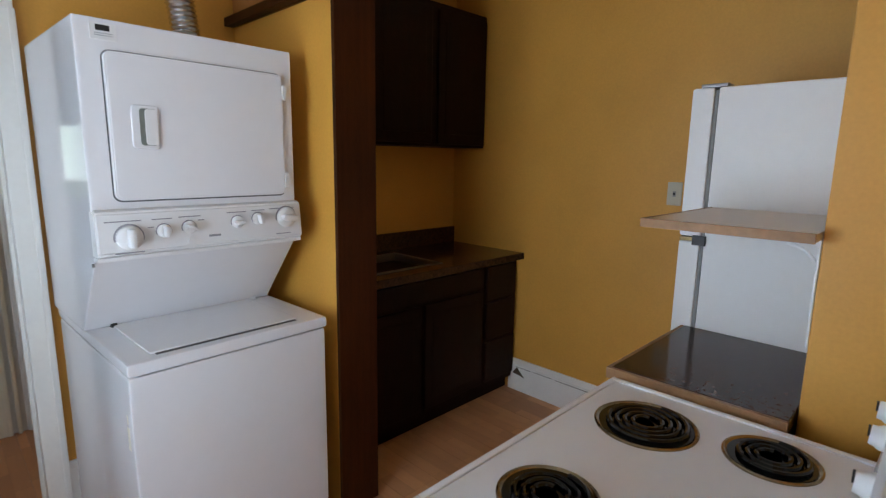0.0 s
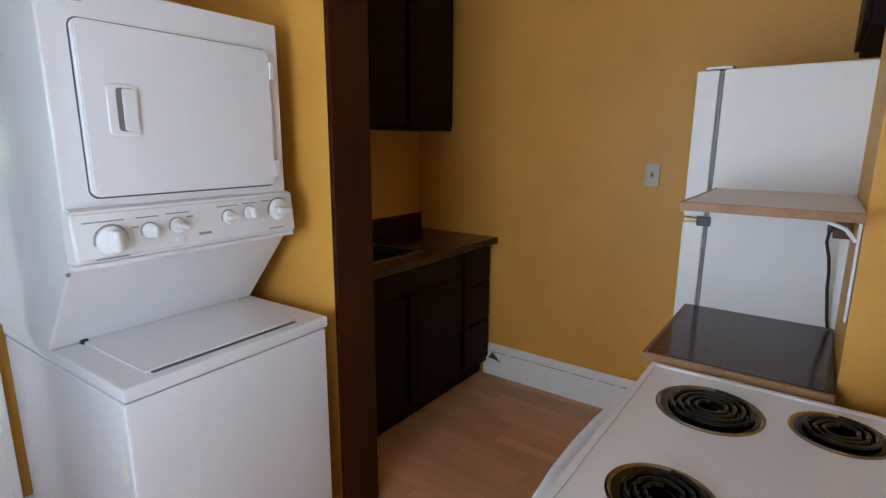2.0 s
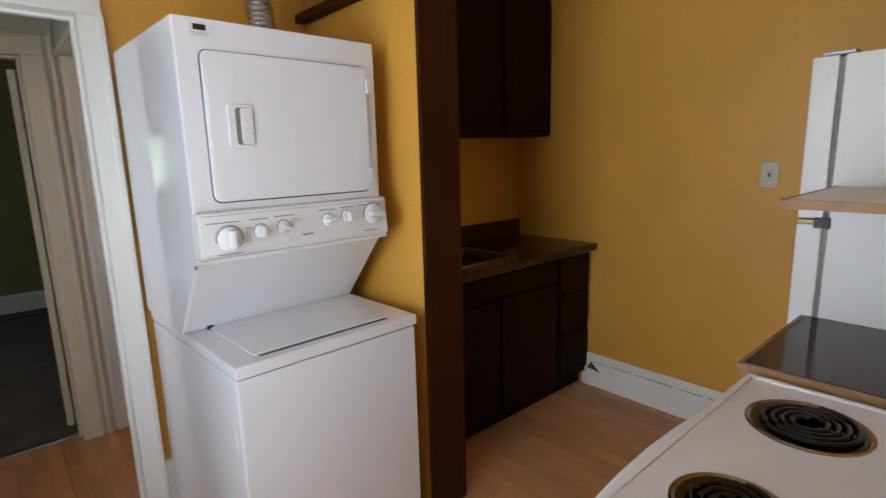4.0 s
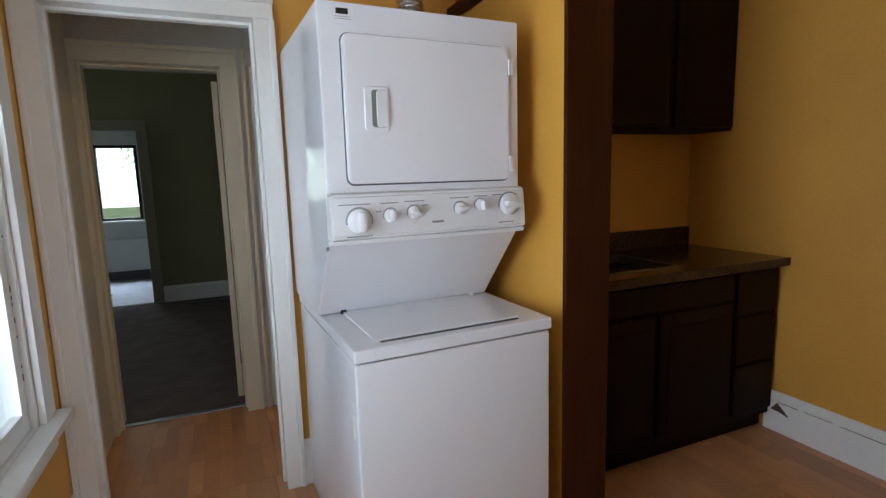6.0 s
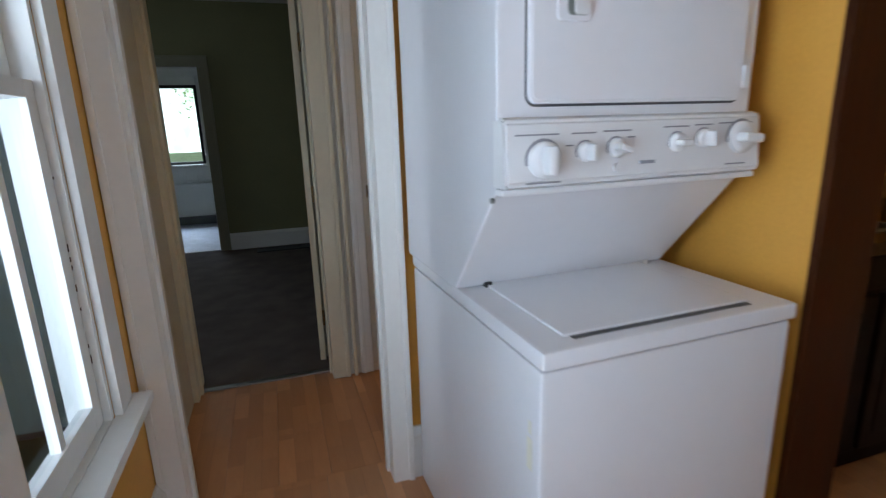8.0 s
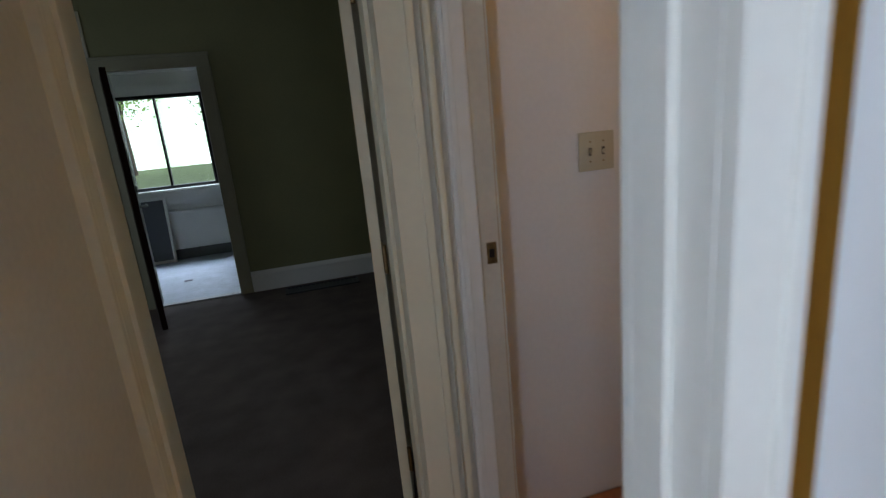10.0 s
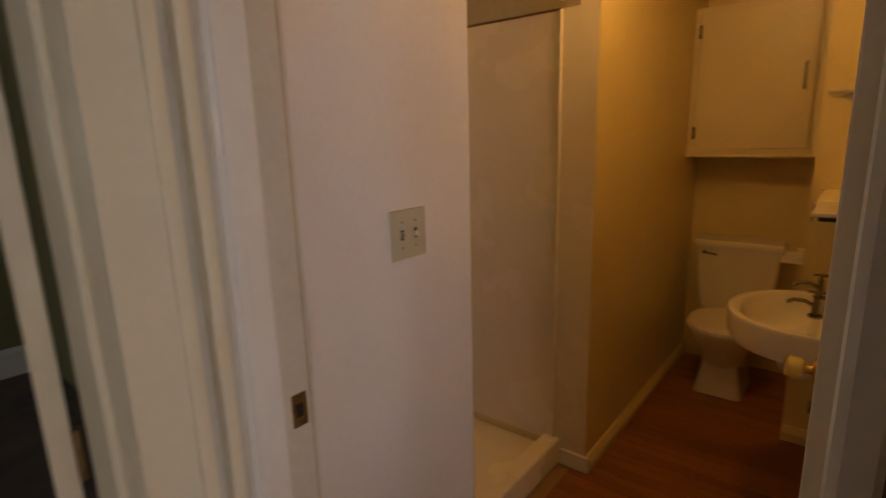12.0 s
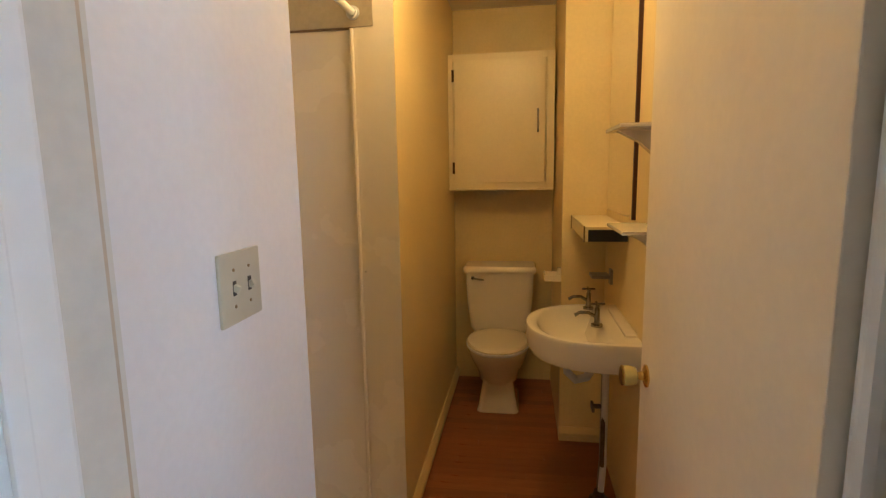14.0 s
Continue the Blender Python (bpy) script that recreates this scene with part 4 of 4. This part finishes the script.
for z in (0.25, 1.75):
    bm = bmesh.new()
    cyl(bm, (-0.004, 0.034, z), (-0.004, 0.034, z + 0.09), 0.006, n=10)
    part("hinge", bm, WHITE, dr)

# cupboard over the toilet
DIRTYHINGE = material("dark_bronze", (0.10, 0.05, 0.02), 0.35, metal=0.8, vary=0.15, scale=30, bump=0.1)
mc = thing("wall_cupboard", (4.268, 3.277, 1.328), "cream painted wall cupboard above the toilet", "cupboard")
CUP = material("cream_cupboard_paint", (0.80, 0.67, 0.38), 0.35, vary=0.03, scale=3, bump=0.15)
part("body", boxes(((0.004, 0, 0.03), (0.245, 0.655, 0.80))), CUP, mc)
part("face_frame", boxes(((-0.012, 0, 0.0), (0.003, 0.045, 0.80)), ((-0.012, 0.61, 0.0), (0.003, 0.655, 0.80)), ((-0.012, 0.045, 0.0), (0.003, 0.61, 0.045)), ((-0.012, 0.045, 0.755), (0.003, 0.61, 0.80)), bevel=0.002), CUP, mc)
part("bottom_lip", boxes(((-0.03, 0.0, -0.012), (0.02, 0.655, 0.0)), bevel=0.003), CUP, mc)
part("door", boxes(((-0.026, 0.055, 0.032), (-0.006, 0.60, 0.765)), bevel=0.005), CUP, mc, smooth=True)
hd = tube(bmesh.new(), [(-0.026, 0.098, 0.335), (-0.046, 0.098, 0.345), (-0.048, 0.098, 0.40), (-0.046, 0.098, 0.455), (-0.026, 0.098, 0.465)], 0.006, 8)
part("handle", hd, STEEL, mc, "small metal pull handle", smooth=True)
for z in (0.09, 0.64):
    part("hinge", boxes(((-0.020, 0.602, z), (-0.0125, 0.616, z + 0.07)), bevel=0.002), DIRTYHINGE, mc)

WORNCHROME = material("worn_chrome", (0.30, 0.28, 0.25), 0.2, metal=1.0, vary=0.2, scale=40, bump=0.05)
# toilet
wc = thing("toilet", (4.205, 3.603, 0.006), "white ceramic toilet with closed lid", "toilet")


def oval(cx, rx, ry, z, n=28, egg=0.0):
    """An oval ring; egg pulls its -x end longer."""
    out = []
    for k in range(n):
        a = 2 * math.pi * k / n
        c, s = math.cos(a), math.sin(a)
        out.append((cx + rx * c * (1 + egg * (c < 0)), ry * s, z))
    return out


def rounded(x0, x1, hy, z, r=0.03, n=5):
    out = []
    for cx, cy, a0 in ((x1 - r, hy - r, 0), (x0 + r, hy - r, 90), (x0 + r, -hy + r, 180), (x1 - r, -hy + r, 270)):
        for k in range(n):
            a = radians(a0 + 90 * k / (n - 1))
            out.append((cx + r * math.cos(a), cy + r * math.sin(a), z))
    return out


part("tank", loft(bmesh.new(), [rounded(0.035, 0.20, 0.165, 0.405), rounded(0.02, 0.205, 0.185, 0.44), rounded(0.01, 0.21, 0.205, 0.60), rounded(0.004, 0.212, 0.214, 0.795)]), CERAMIC, wc, smooth=True)
part("tank_lid", loft(bmesh.new(), [rounded(-0.010, 0.222, 0.222, 0.796), rounded(-0.014, 0.224, 0.228, 0.806), rounded(-0.014, 0.224, 0.228, 0.826), rounded(-0.004, 0.215, 0.218, 0.838)]), CERAMIC, wc, smooth=True)
part("bowl", loft(bmesh.new(), [oval(-0.10, 0.15, 0.115, 0.17), oval(-0.12, 0.17, 0.13, 0.24), oval(-0.15, 0.20, 0.165, 0.32, egg=0.1), oval(-0.16, 0.215, 0.182, 0.375, egg=0.15), oval(-0.16, 0.215, 0.182, 0.395, egg=0.15)]), CERAMIC, wc, smooth=True)
part("pedestal", loft(bmesh.new(), [rounded(-0.26, 0.10, 0.125, 0.0, 0.04), rounded(-0.255, 0.10, 0.115, 0.03, 0.04), rounded(-0.235, 0.09, 0.092, 0.17, 0.04), rounded(-0.23, 0.08, 0.092, 0.25, 0.04)]), CERAMIC, wc, smooth=True)
part("rear_shelf", boxes(((-0.02, -0.165, 0.33), (0.18, 0.165, 0.405)), bevel=0.012), CERAMIC, wc, smooth=True)
part("seat", loft(bmesh.new(), [oval(-0.16, 0.217, 0.186, 0.396, egg=0.15), oval(-0.16, 0.222, 0.19, 0.402, egg=0.15), oval(-0.16, 0.222, 0.19, 0.412, egg=0.15)]), PLASTIC, wc, smooth=True)
part("lid", loft(bmesh.new(), [oval(-0.16, 0.215, 0.185, 0.4135, egg=0.15), oval(-0.16, 0.22, 0.188, 0.420, egg=0.15), oval(-0.16, 0.212, 0.18, 0.432, egg=0.15), oval(-0.16, 0.17, 0.14, 0.437, egg=0.15)]), CERAMIC, wc, smooth=True)
bm = bmesh.new()
cyl(bm, (0.004, 0.165, 0.765), (-0.014, 0.165, 0.765), 0.010, n=12)
tube(bm, [(-0.012, 0.165, 0.765), (-0.016, 0.14, 0.762), (-0.016, 0.095, 0.757)], 0.006, 8)
part("flush_lever", bm, WORNCHROME, wc, "chrome flush lever", smooth=True)

DIRTYIRON = material("dark_pipe_metal", (0.16, 0.13, 0.11), 0.45, metal=0.7, vary=0.2, scale=30, bump=0.2)
# wash basin
bs = thing("wash_basin", (3.12, 3.05, 0.61), "white ceramic wall-hung wash basin with two taps", "wash basin")


def dee(hx, d, z, n=36, y0=0.0):
    """Half-oval outline with its straight side on the wall."""
    return [(hx * math.cos(math.pi * k / n), y0 + d * math.sin(math.pi * k / n) ** 0.6, z) for k in range(n + 1)]


bs.scale = (1.0, 0.94, 1.0)
rings = [dee(0.17, 0.25, 0.078), dee(0.245, 0.365, 0.090), dee(0.276, 0.408, 0.104), dee(0.286, 0.422, 0.13), dee(0.290, 0.427, 0.200), dee(0.286, 0.422, 0.212), dee(0.276, 0.409, 0.216),
         dee(0.256, 0.290, 0.213, y0=0.095), dee(0.244, 0.262, 0.202, y0=0.112), dee(0.215, 0.225, 0.160, y0=0.125), dee(0.15, 0.155, 0.118, y0=0.155), dee(0.03, 0.03, 0.108, y0=0.21)]
part("bowl", loft(bmesh.new(), rings), CERAMIC, bs, smooth=True)
part("back_ledge", boxes(((-0.20, 0.0, 0.17), (0.20, 0.050, 0.226)), bevel=0.014), CERAMIC, bs, smooth=True)
bm = bmesh.new()
cyl(bm, (0, 0.225, 0.109), (0, 0.225, 0.114), 0.02, n=20)
part("drain", bm, CHROME, bs)
for x in (-0.06, 0.20):
    bm = bmesh.new()
    cyl(bm, (x, 0.135, 0.214), (x, 0.135, 0.222), 0.024)
    cyl(bm, (x, 0.135, 0.222), (x, 0.135, 0.285), 0.012, 0.010)
    tube(bm, [(x, 0.135, 0.25), (x, 0.17, 0.268), (x, 0.205, 0.268), (x, 0.225, 0.256)], 0.007, 10)
    tp = part("tap", bm, WORNCHROME, bs, "worn chrome pillar tap", smooth=True)
    bm = bmesh.new()
    cyl(bm, (x, 0.135, 0.285), (x, 0.135, 0.300), 0.007, n=12)
    cyl(bm, (x - 0.030, 0.135, 0.303), (x + 0.030, 0.135, 0.303), 0.0048, n=10)
    cyl(bm, (x, 0.105, 0.303), (x, 0.165, 0.303), 0.0048, n=10)
    part("cross_handle", bm, WORNCHROME, tp, smooth=True)
bm = tube(bmesh.new(), [(0.15, 0.24, 0.10), (0.15, 0.24, 0.02), (0.15, 0.23, -0.06), (0.16, 0.19, -0.10), (0.17, 0.14, -0.09), (0.17, 0.10, -0.03), (0.17, 0.05, -0.01), (0.17, 0.0, -0.01)], 0.019, 12)
part("trap_pipe", bm, PLASTIC, bs, "white plastic trap", smooth=True)
bm = tube(bmesh.new(), [(0.06, 0.07, -0.19), (0.055, 0.075, -0.26), (0.055, 0.075, -0.44)], 0.012, 10)
part("valve_pipe", bm, DIRTYIRON, bs, "dark metal pipe", smooth=True)
for x in (0.06, 0.12):
    bm = tube(bmesh.new(), [(x, 0.07, 0.08), (x, 0.07, -0.2), (x, 0.07, -0.45), (x, 0.08, -0.608)], 0.010 if x > 0.1 else 0.015, 10)
    part("supply_pipe", bm, PLASTIC if x < 0.1 else STEEL, bs, smooth=True)
bm = bmesh.new()
cyl(bm, (0.12, 0.07, -0.20), (0.12, 0.115, -0.20), 0.010, n=10)
box(bm, (0.085, 0.11, -0.215), (0.145, 0.122, -0.185), 0.004)
part("stop_valve", bm, DIRTYIRON, bs, smooth=True)
bm = bmesh.new()
cyl(bm, (0.15, 0.24, 0.03), (0.15, 0.24, 0.07), 0.032, n=14)
part("drain_nut", bm, DIRTYIRON, bs, smooth=True)
bm = bmesh.new()
lathe(bm, [(0.045, 0.0), (0.045, 0.012), (0.03, 0.02), (0.022, 0.05)], 18)
bm.transform(Matrix.Translation((0.06, 0.085, -0.608)))
part("floor_flange", bm, DIRTYIRON, bs, smooth=True)

# mirror, shelves and small fittings on the basin wall
mi = thing("wall_mirror", (3.06, 3.05, 1.24), "tall wall mirror with a thin dark frame edge", "mirror")
part("mirror_face", boxes(((0.0, 0.0, 0.0), (0.60, 0.006, 1.05))), MIRROR, mi)
part("frame_edge", boxes(((-0.014, 0.0, 0.0), (-0.001, 0.014, 1.05))), material("dark_red_frame", (0.05, 0.010, 0.008), 0.4, bump=0), mi)
sf = thing("bathroom_shelf", (3.14, 3.052, 1.145), "cream shelf box, its open end filled black as shade", "shelf")
part("top", boxes(((0, 0, 0.048), (0.555, 0.168, 0.060)), bevel=0.003), CUP, sf)
part("front", boxes(((0.0, 0.156, 0.0), (0.555, 0.168, 0.047)), bevel=0.002), CUP, sf)
# solid black block stands in for the shade inside the shelf
part("shade_infill", boxes(((0.004, 0.004, 0.0), (0.55, 0.155, 0.047))), BLACK, sf)
for x in (0.0, 0.53):
    part("metal_clip", boxes(((x, 0.1685, -0.002), (x + 0.012, 0.173, 0.062))), DULLBRASS, sf)


def bracket_shelf(z, x):
    g = thing("bracket_shelf", (x, 3.052, z), "small white ceramic bracket shelf", "shelf")
    part("plate", boxes(((-0.16, 0.0, 0.0), (0.10, 0.145, 0.012)), bevel=0.005), CERAMIC, g, smooth=True)
    part("bracket", prism(bmesh.new(), [(0.0, 0.0), (0.125, 0.0), (0.06, -0.035), (0.0, -0.09)], "x", -0.02, 0.02), CERAMIC, g)
    return g


bracket_shelf(1.545, 2.76)
bracket_shelf(1.245, 2.68)
sd = thing("soap_dish", (3.78, 3.265, 0.87), "cream ceramic soap dish on the wall step", "soap dish")
part("dish", boxes(((-0.06, 0.0, -0.012), (0.06, 0.085, -0.004)), ((-0.06, 0, -0.004), (-0.052, 0.085, 0.022)), ((0.052, 0, -0.004), (0.06, 0.085, 0.022)), ((-0.052, 0.077, -0.004), (0.052, 0.085, 0.022)), bevel=0.002), CERAMIC, sd)
part("grip_bar", boxes(((-0.06, 0.0, 0.022), (-0.03, 0.02, 0.06)), bevel=0.003), CERAMIC, sd)
tb = thing("cup_holder", (3.52, 3.05, 0.935), "dark metal cup holder bracket on the wall", "cup holder")
part("bar", boxes(((-0.05, 0.012, -0.008), (0.05, 0.095, 0.006)), bevel=0.003), STEEL, tb)
part("wall_plate", boxes(((-0.05, 0.0, -0.035), (0.0, 0.012, 0.035)), bevel=0.003), STEEL, tb)
# fixture is out of view; only an assumed mount over the warm bulb
lm = thing("ceiling_lamp", (2.74, 3.58, 2.45), "unseen brass ceiling lamp mount, assumed above the bathroom bulb", "ceiling lamp")
bm = bmesh.new()
cyl(bm, (0, 0, -0.03), (0, 0, 0), 0.07)
part("mount", bm, BRASS, lm, smooth=True)

# ---- carpeted room and porch ----
pd = thing("porch_door", (-0.36, 7.34, 0.01), "dark stained panelled door standing open", "door")
pd.rotation_euler = (0, 0, radians(-74))
lf = part("leaf", boxes(((0, -0.04, 0), (0.68, 0, 1.92)), bevel=0.003), CABWOOD, pd)
for z0, z1 in ((0.15, 0.75), (0.95, 1.75)):
    for x0, x1 in ((0.10, 0.31), (0.38, 0.59)):
        part("door_panel", boxes(((x0, -0.003, z0), (x1, 0.004, z1)), bevel=0.002), CABWOOD, lf)
bm = bmesh.new()
cyl(bm, (0.62, 0, 0.95), (0.62, 0.05, 0.95), 0.012)
tube(bm, [(0.62, 0.05, 0.95), (0.58, 0.055, 0.95), (0.53, 0.052, 0.95)], 0.009, 8)
cyl(bm, (0.62, 0, 1.08), (0.62, 0.02, 1.08), 0.022)
part("handle", bm, STEEL, pd, "bright metal lever handle", smooth=True)
rd = thing("room_door", (1.155, 4.045, 0.01), "cream painted door folded open into the room", "door")
rd.rotation_euler = (0, 0, radians(79))
part("leaf", boxes(((0, 0.002, 0), (0.64, 0.036, 1.97)), bevel=0.003), HALLTRIM, rd)
for z in (0.22, 0.93, 1.70):
    bm = bmesh.new()
    cyl(bm, (-0.006, -0.004, z), (-0.006, -0.004, z + 0.09), 0.007, n=10)
    part("hinge", bm, DULLBRASS, rd)
vt = thing("floor_register", (0.70, 7.06, 0.0), "dark metal floor heating register", "floor vent")
part("frame", boxes(((0, 0, 0), (0.66, 0.02, 0.012)), ((0, 0.18, 0), (0.66, 0.20, 0.012)), ((0, 0.02, 0), (0.02, 0.18, 0.012)), ((0.64, 0.02, 0), (0.66, 0.18, 0.012)), bevel=0.002), BLACK, vt)
for k in range(16):
    part("slat", boxes(((0.035 + k * 0.038, 0.02, 0.001), (0.047 + k * 0.038, 0.18, 0.008))), BLACK, vt)
part("backing", boxes(((0.02, 0.02, 0.0002), (0.64, 0.18, 0.0012))), BLACK, vt)
po = thing("wall_poster", (-0.60, 7.345, 2.20), "small pale green framed picture on the wall", "picture")
part("picture_frame", boxes(((-0.16, -0.012, -0.16), (0.16, 0.004, 0.22)), bevel=0.003), IVORY, po)
part("print", boxes(((-0.13, -0.0135, -0.13), (0.13, -0.012, 0.19))), material("pale_green_print", (0.45, 0.52, 0.38), 0.6, vary=0.1, scale=12, bump=0), po)

# porch window with dark screen frame, sill and panel below
pw = thing("window_3", (-0.44, 9.45, PZ0), "porch window with dark frame and a bright garden outside", "window", kind="structure")
for nm, a, b, mat in (("window_frame", (-0.48, -0.03, 0), (-0.44, 0.06, 1.09), BLACK), ("window_frame", (0.44, -0.03, 0), (0.48, 0.06, 1.09), BLACK), ("window_frame", (-0.44, -0.03, 1.05), (0.44, 0.06, 1.09), BLACK),
                      ("window_frame", (-0.44, -0.03, 0.0), (0.44, 0.06, 0.035), BLACK), ("mullion", (-0.06, -0.02, 0.035), (-0.035, 0.05, 1.05), BLACK),
                      ("window_sill", (-0.58, -0.09, -0.04), (0.58, -0.031, -0.005), WHITE), ("apron", (-0.55, -0.03, -0.16), (0.55, -0.002, -0.041), WHITE), ("casing", (0.482, -0.035, -0.005), (0.60, -0.002, 1.20), WHITE), ("casing", (-0.60, -0.035, -0.005), (-0.482, -0.002, 1.20), WHITE),
                      ("casing_head", (-0.48, -0.035, 1.092), (0.48, -0.002, 1.20), WHITE)):
    part(nm, boxes((a, b), bevel=0.003), mat, pw)
for p, q in ((-0.44, -0.06), (-0.035, 0.44)):
    g = part("pane", boxes(((p, 0.012, 0.035), (q, 0.016, 1.05))), GLASS, pw)
    g.visible_shadow = False
structure("porch_baseboard", boxes(((-1.9, 9.425, -0.02), (1.55, 9.449, 0.10)), bevel=0.003), material("grey_baseboard_paint", (0.14, 0.14, 0.15), 0.6, bump=0.1), "dark grey porch baseboard", "baseboard")
cl = thing("screen_panel", (-0.62, 9.30, -0.02), "grey mesh window screen in a white frame on the floor", "window screen")
cl.rotation_euler = (radians(-7), 0, 0)
SCREEN = material("grey_screen_mesh", (0.13, 0.135, 0.145), 0.7, vary=0.05, scale=8, fine=220, bump=0.3)
part("mesh", boxes(((-0.52, 0.006, 0.035), (-0.005, 0.014, 0.765))), SCREEN, cl)
for a, b in (((-0.55, 0.0, 0.0), (0.03, 0.02, 0.034)), ((-0.55, 0.0, 0.766), (0.03, 0.02, 0.80)), ((-0.55, 0.0, 0.034), (-0.521, 0.02, 0.766)), ((-0.004, 0.0, 0.034), (0.03, 0.02, 0.766))):
    part("frame_rail", boxes((a, b), bevel=0.003), WHITE, cl)
for k, (x0, x1) in enumerate(((-0.60, -0.10), (-0.06, 0.50))):
    structure("wall_panel_trim", boxes(((x0, 9.436, 0.60), (x1, 9.449, 0.625)), ((x0, 9.436, 0.68), (x1, 9.449, 0.70)), ((x0, 9.436, 0.625), (x0 + 0.02, 9.449, 0.68)), ((x1 - 0.02, 9.436, 0.625), (x1, 9.449, 0.68)), bevel=0.002), WHITE, "white raised panel moulding under the porch window", "trim")
structure("porch_rail", boxes(((-1.9, 9.405, 0.555), (1.55, 9.449, 0.585)), bevel=0.004), WHITE, "white ledge along the porch wall", "trim")
mb = thing("wall_mailbox", (0.13, 9.45, 1.20), "small black box on the porch wall", "mailbox")
part("body", boxes(((-0.05, -0.10, -0.14), (0.14, -0.001, 0.10)), bevel=0.008), BLACK, mb)
lt = tagged(part("floor_litter", boxes(((-0.33, 8.22, -0.0195), (-0.25, 8.25, -0.008)), bevel=0.004), GREYPRINT), "small dark scrap on the porch floor", "litter")

# ---- outside ----
structure("ground", boxes(((-220, -220, -0.9), (220, 220, -0.6))), GRASS, "green lawn round the house", "ground")
# the backdrop emits its haze, to burn out the porch window view
structure("backdrop", boxes(((-60, 52, -0.6), (60, 52.2, 28))), HAZE, "glowing backdrop of hazy bright sky over far pale trees", "backdrop")
nb = thing("neighbour_house", (-2.7, 1.0, -0.6), "pale grey-green sided neighbouring house", "house")
for k in range(26):
    bm = prism(bmesh.new(), [(0, k * 0.15), (0.03, k * 0.15), (0.012, k * 0.15 + 0.152), (0, k * 0.15 + 0.152)], "y", -4.0, 7.0)
    part("siding_board", bm, SIDING, nb)
part("wall", boxes(((-5.0, -4.0, 0), (-0.002, 7.0, 3.95))), SIDING, nb)
part("roof", prism(bmesh.new(), [(-5.4, 3.9), (0.5, 3.9), (0.5, 4.0), (-2.4, 6.2), (-5.4, 4.0)], "y", -4.4, 7.4), RUBBER, nb)


def tree(at, height, spread, seed):
    rnd = random.Random(seed)
    t = thing("tree", at, "leafy green garden tree", "tree", "garden trees")
    bm = bmesh.new()
    cyl(bm, (0, 0, 0), (0, 0, height * 0.55), 0.22, 0.10, 10)
    tips = []
    for k in range(9):
        a = rnd.uniform(0, 6.28)
        z = height * rnd.uniform(0.25, 0.55)
        tip = Vector((spread * 0.7 * math.cos(a), spread * 0.7 * math.sin(a), z + height * rnd.uniform(0.1, 0.4)))
        tube(bm, [(0, 0, z), tip * 0.5 + Vector((0, 0, z * 0.5)), tip], 0.05, 6)
        tips.append(tip)
    part("trunk", bm, material("grey_bark", (0.16, 0.13, 0.10), 0.9, vary=0.15, scale=8, bump=0.5) if "grey_bark" not in bpy.data.materials else bpy.data.materials["grey_bark"], t)
    vs, fs = [], []
    for k in range(2600):
        c = rnd.choice(tips)
        d = Vector((rnd.gauss(0, 1), rnd.gauss(0, 1), rnd.gauss(0, 0.8))) * spread * 0.34
        p = c + d
        if p.z < 0.3:
            p.z = 0.3 + rnd.random()
        u = Vector((rnd.gauss(0, 1), rnd.gauss(0, 1), rnd.gauss(0, 1))).normalized() * rnd.uniform(0.09, 0.17)
        w = u.cross(Vector((rnd.gauss(0, 1), rnd.gauss(0, 1), rnd.gauss(0, 1)))).normalized() * rnd.uniform(0.05, 0.10)
        i = len(vs)
        vs += [p - u, p + w, p + u, p - w]
        fs.append((i, i + 1, i + 2, i + 3))
    me = bpy.data.meshes.new("crown")
    me.from_pydata([tuple(v) for v in vs], [], fs)
    me.materials.append(LEAF)
    cr = new("crown", me)
    cr.parent = t
    return t


for k, (x, y, hgt, spr) in enumerate(((-9.8, 44, 9, 2.8), (-2.2, 46, 8, 2.8), (-15.0, 42, 9, 3.2))):
    tree((x, y, -0.6), hgt, spr, k)

# ---- floor boards ----
random.seed(11)
board_mesh = {}


HARDWOOD = material("red_brown_hardwood", (0.36, 0.125, 0.034), 0.3, vary=0.1, scale=2.5, fine=14, bump=0.05, island=0.22, colour2=(0.24, 0.078, 0.021), stretch=(20, 2, 1))


def board(x0, x1, y0, y1, mat):
    key = (round(x1 - x0, 3), round(y1 - y0, 3), mat.name)
    if key not in board_mesh:
        bm = boxes(((0, 0, -0.012), (key[0] - 0.0008, key[1] - 0.0008, 0.0)), bevel=0.0008)
        me = bpy.data.meshes.new("floor_board")
        bm.to_mesh(me)
        bm.free()
        me.materials.append(mat)
        board_mesh[key] = me
    ob = new("floor_board", board_mesh[key])
    ob.location = (x0, y0, 0)
    ob.parent = base


def lay(x0, x1, y0, y1, wide=0.2001, mat=LAMINATE):
    x, row = x0, 0
    while x < x1 - 0.005:
        xe = min(x + wide, x1)
        y = y0 - (row * 0.43) % 1.2
        while y < y1:
            a, b = max(y, y0), min(y + 1.2, y1)
            if b - a > 0.02:
                board(x, xe, a, b, mat)
            y += 1.2
        x, row = xe, row + 1


lay(0.45, 3.73, -0.95, 3.02)
lay(0.47, 1.31, 3.02, 3.905)
lay(1.31, 1.764, 3.058, 3.98)
lay(1.764, 4.50, 3.05, 3.98, 0.057, HARDWOOD)
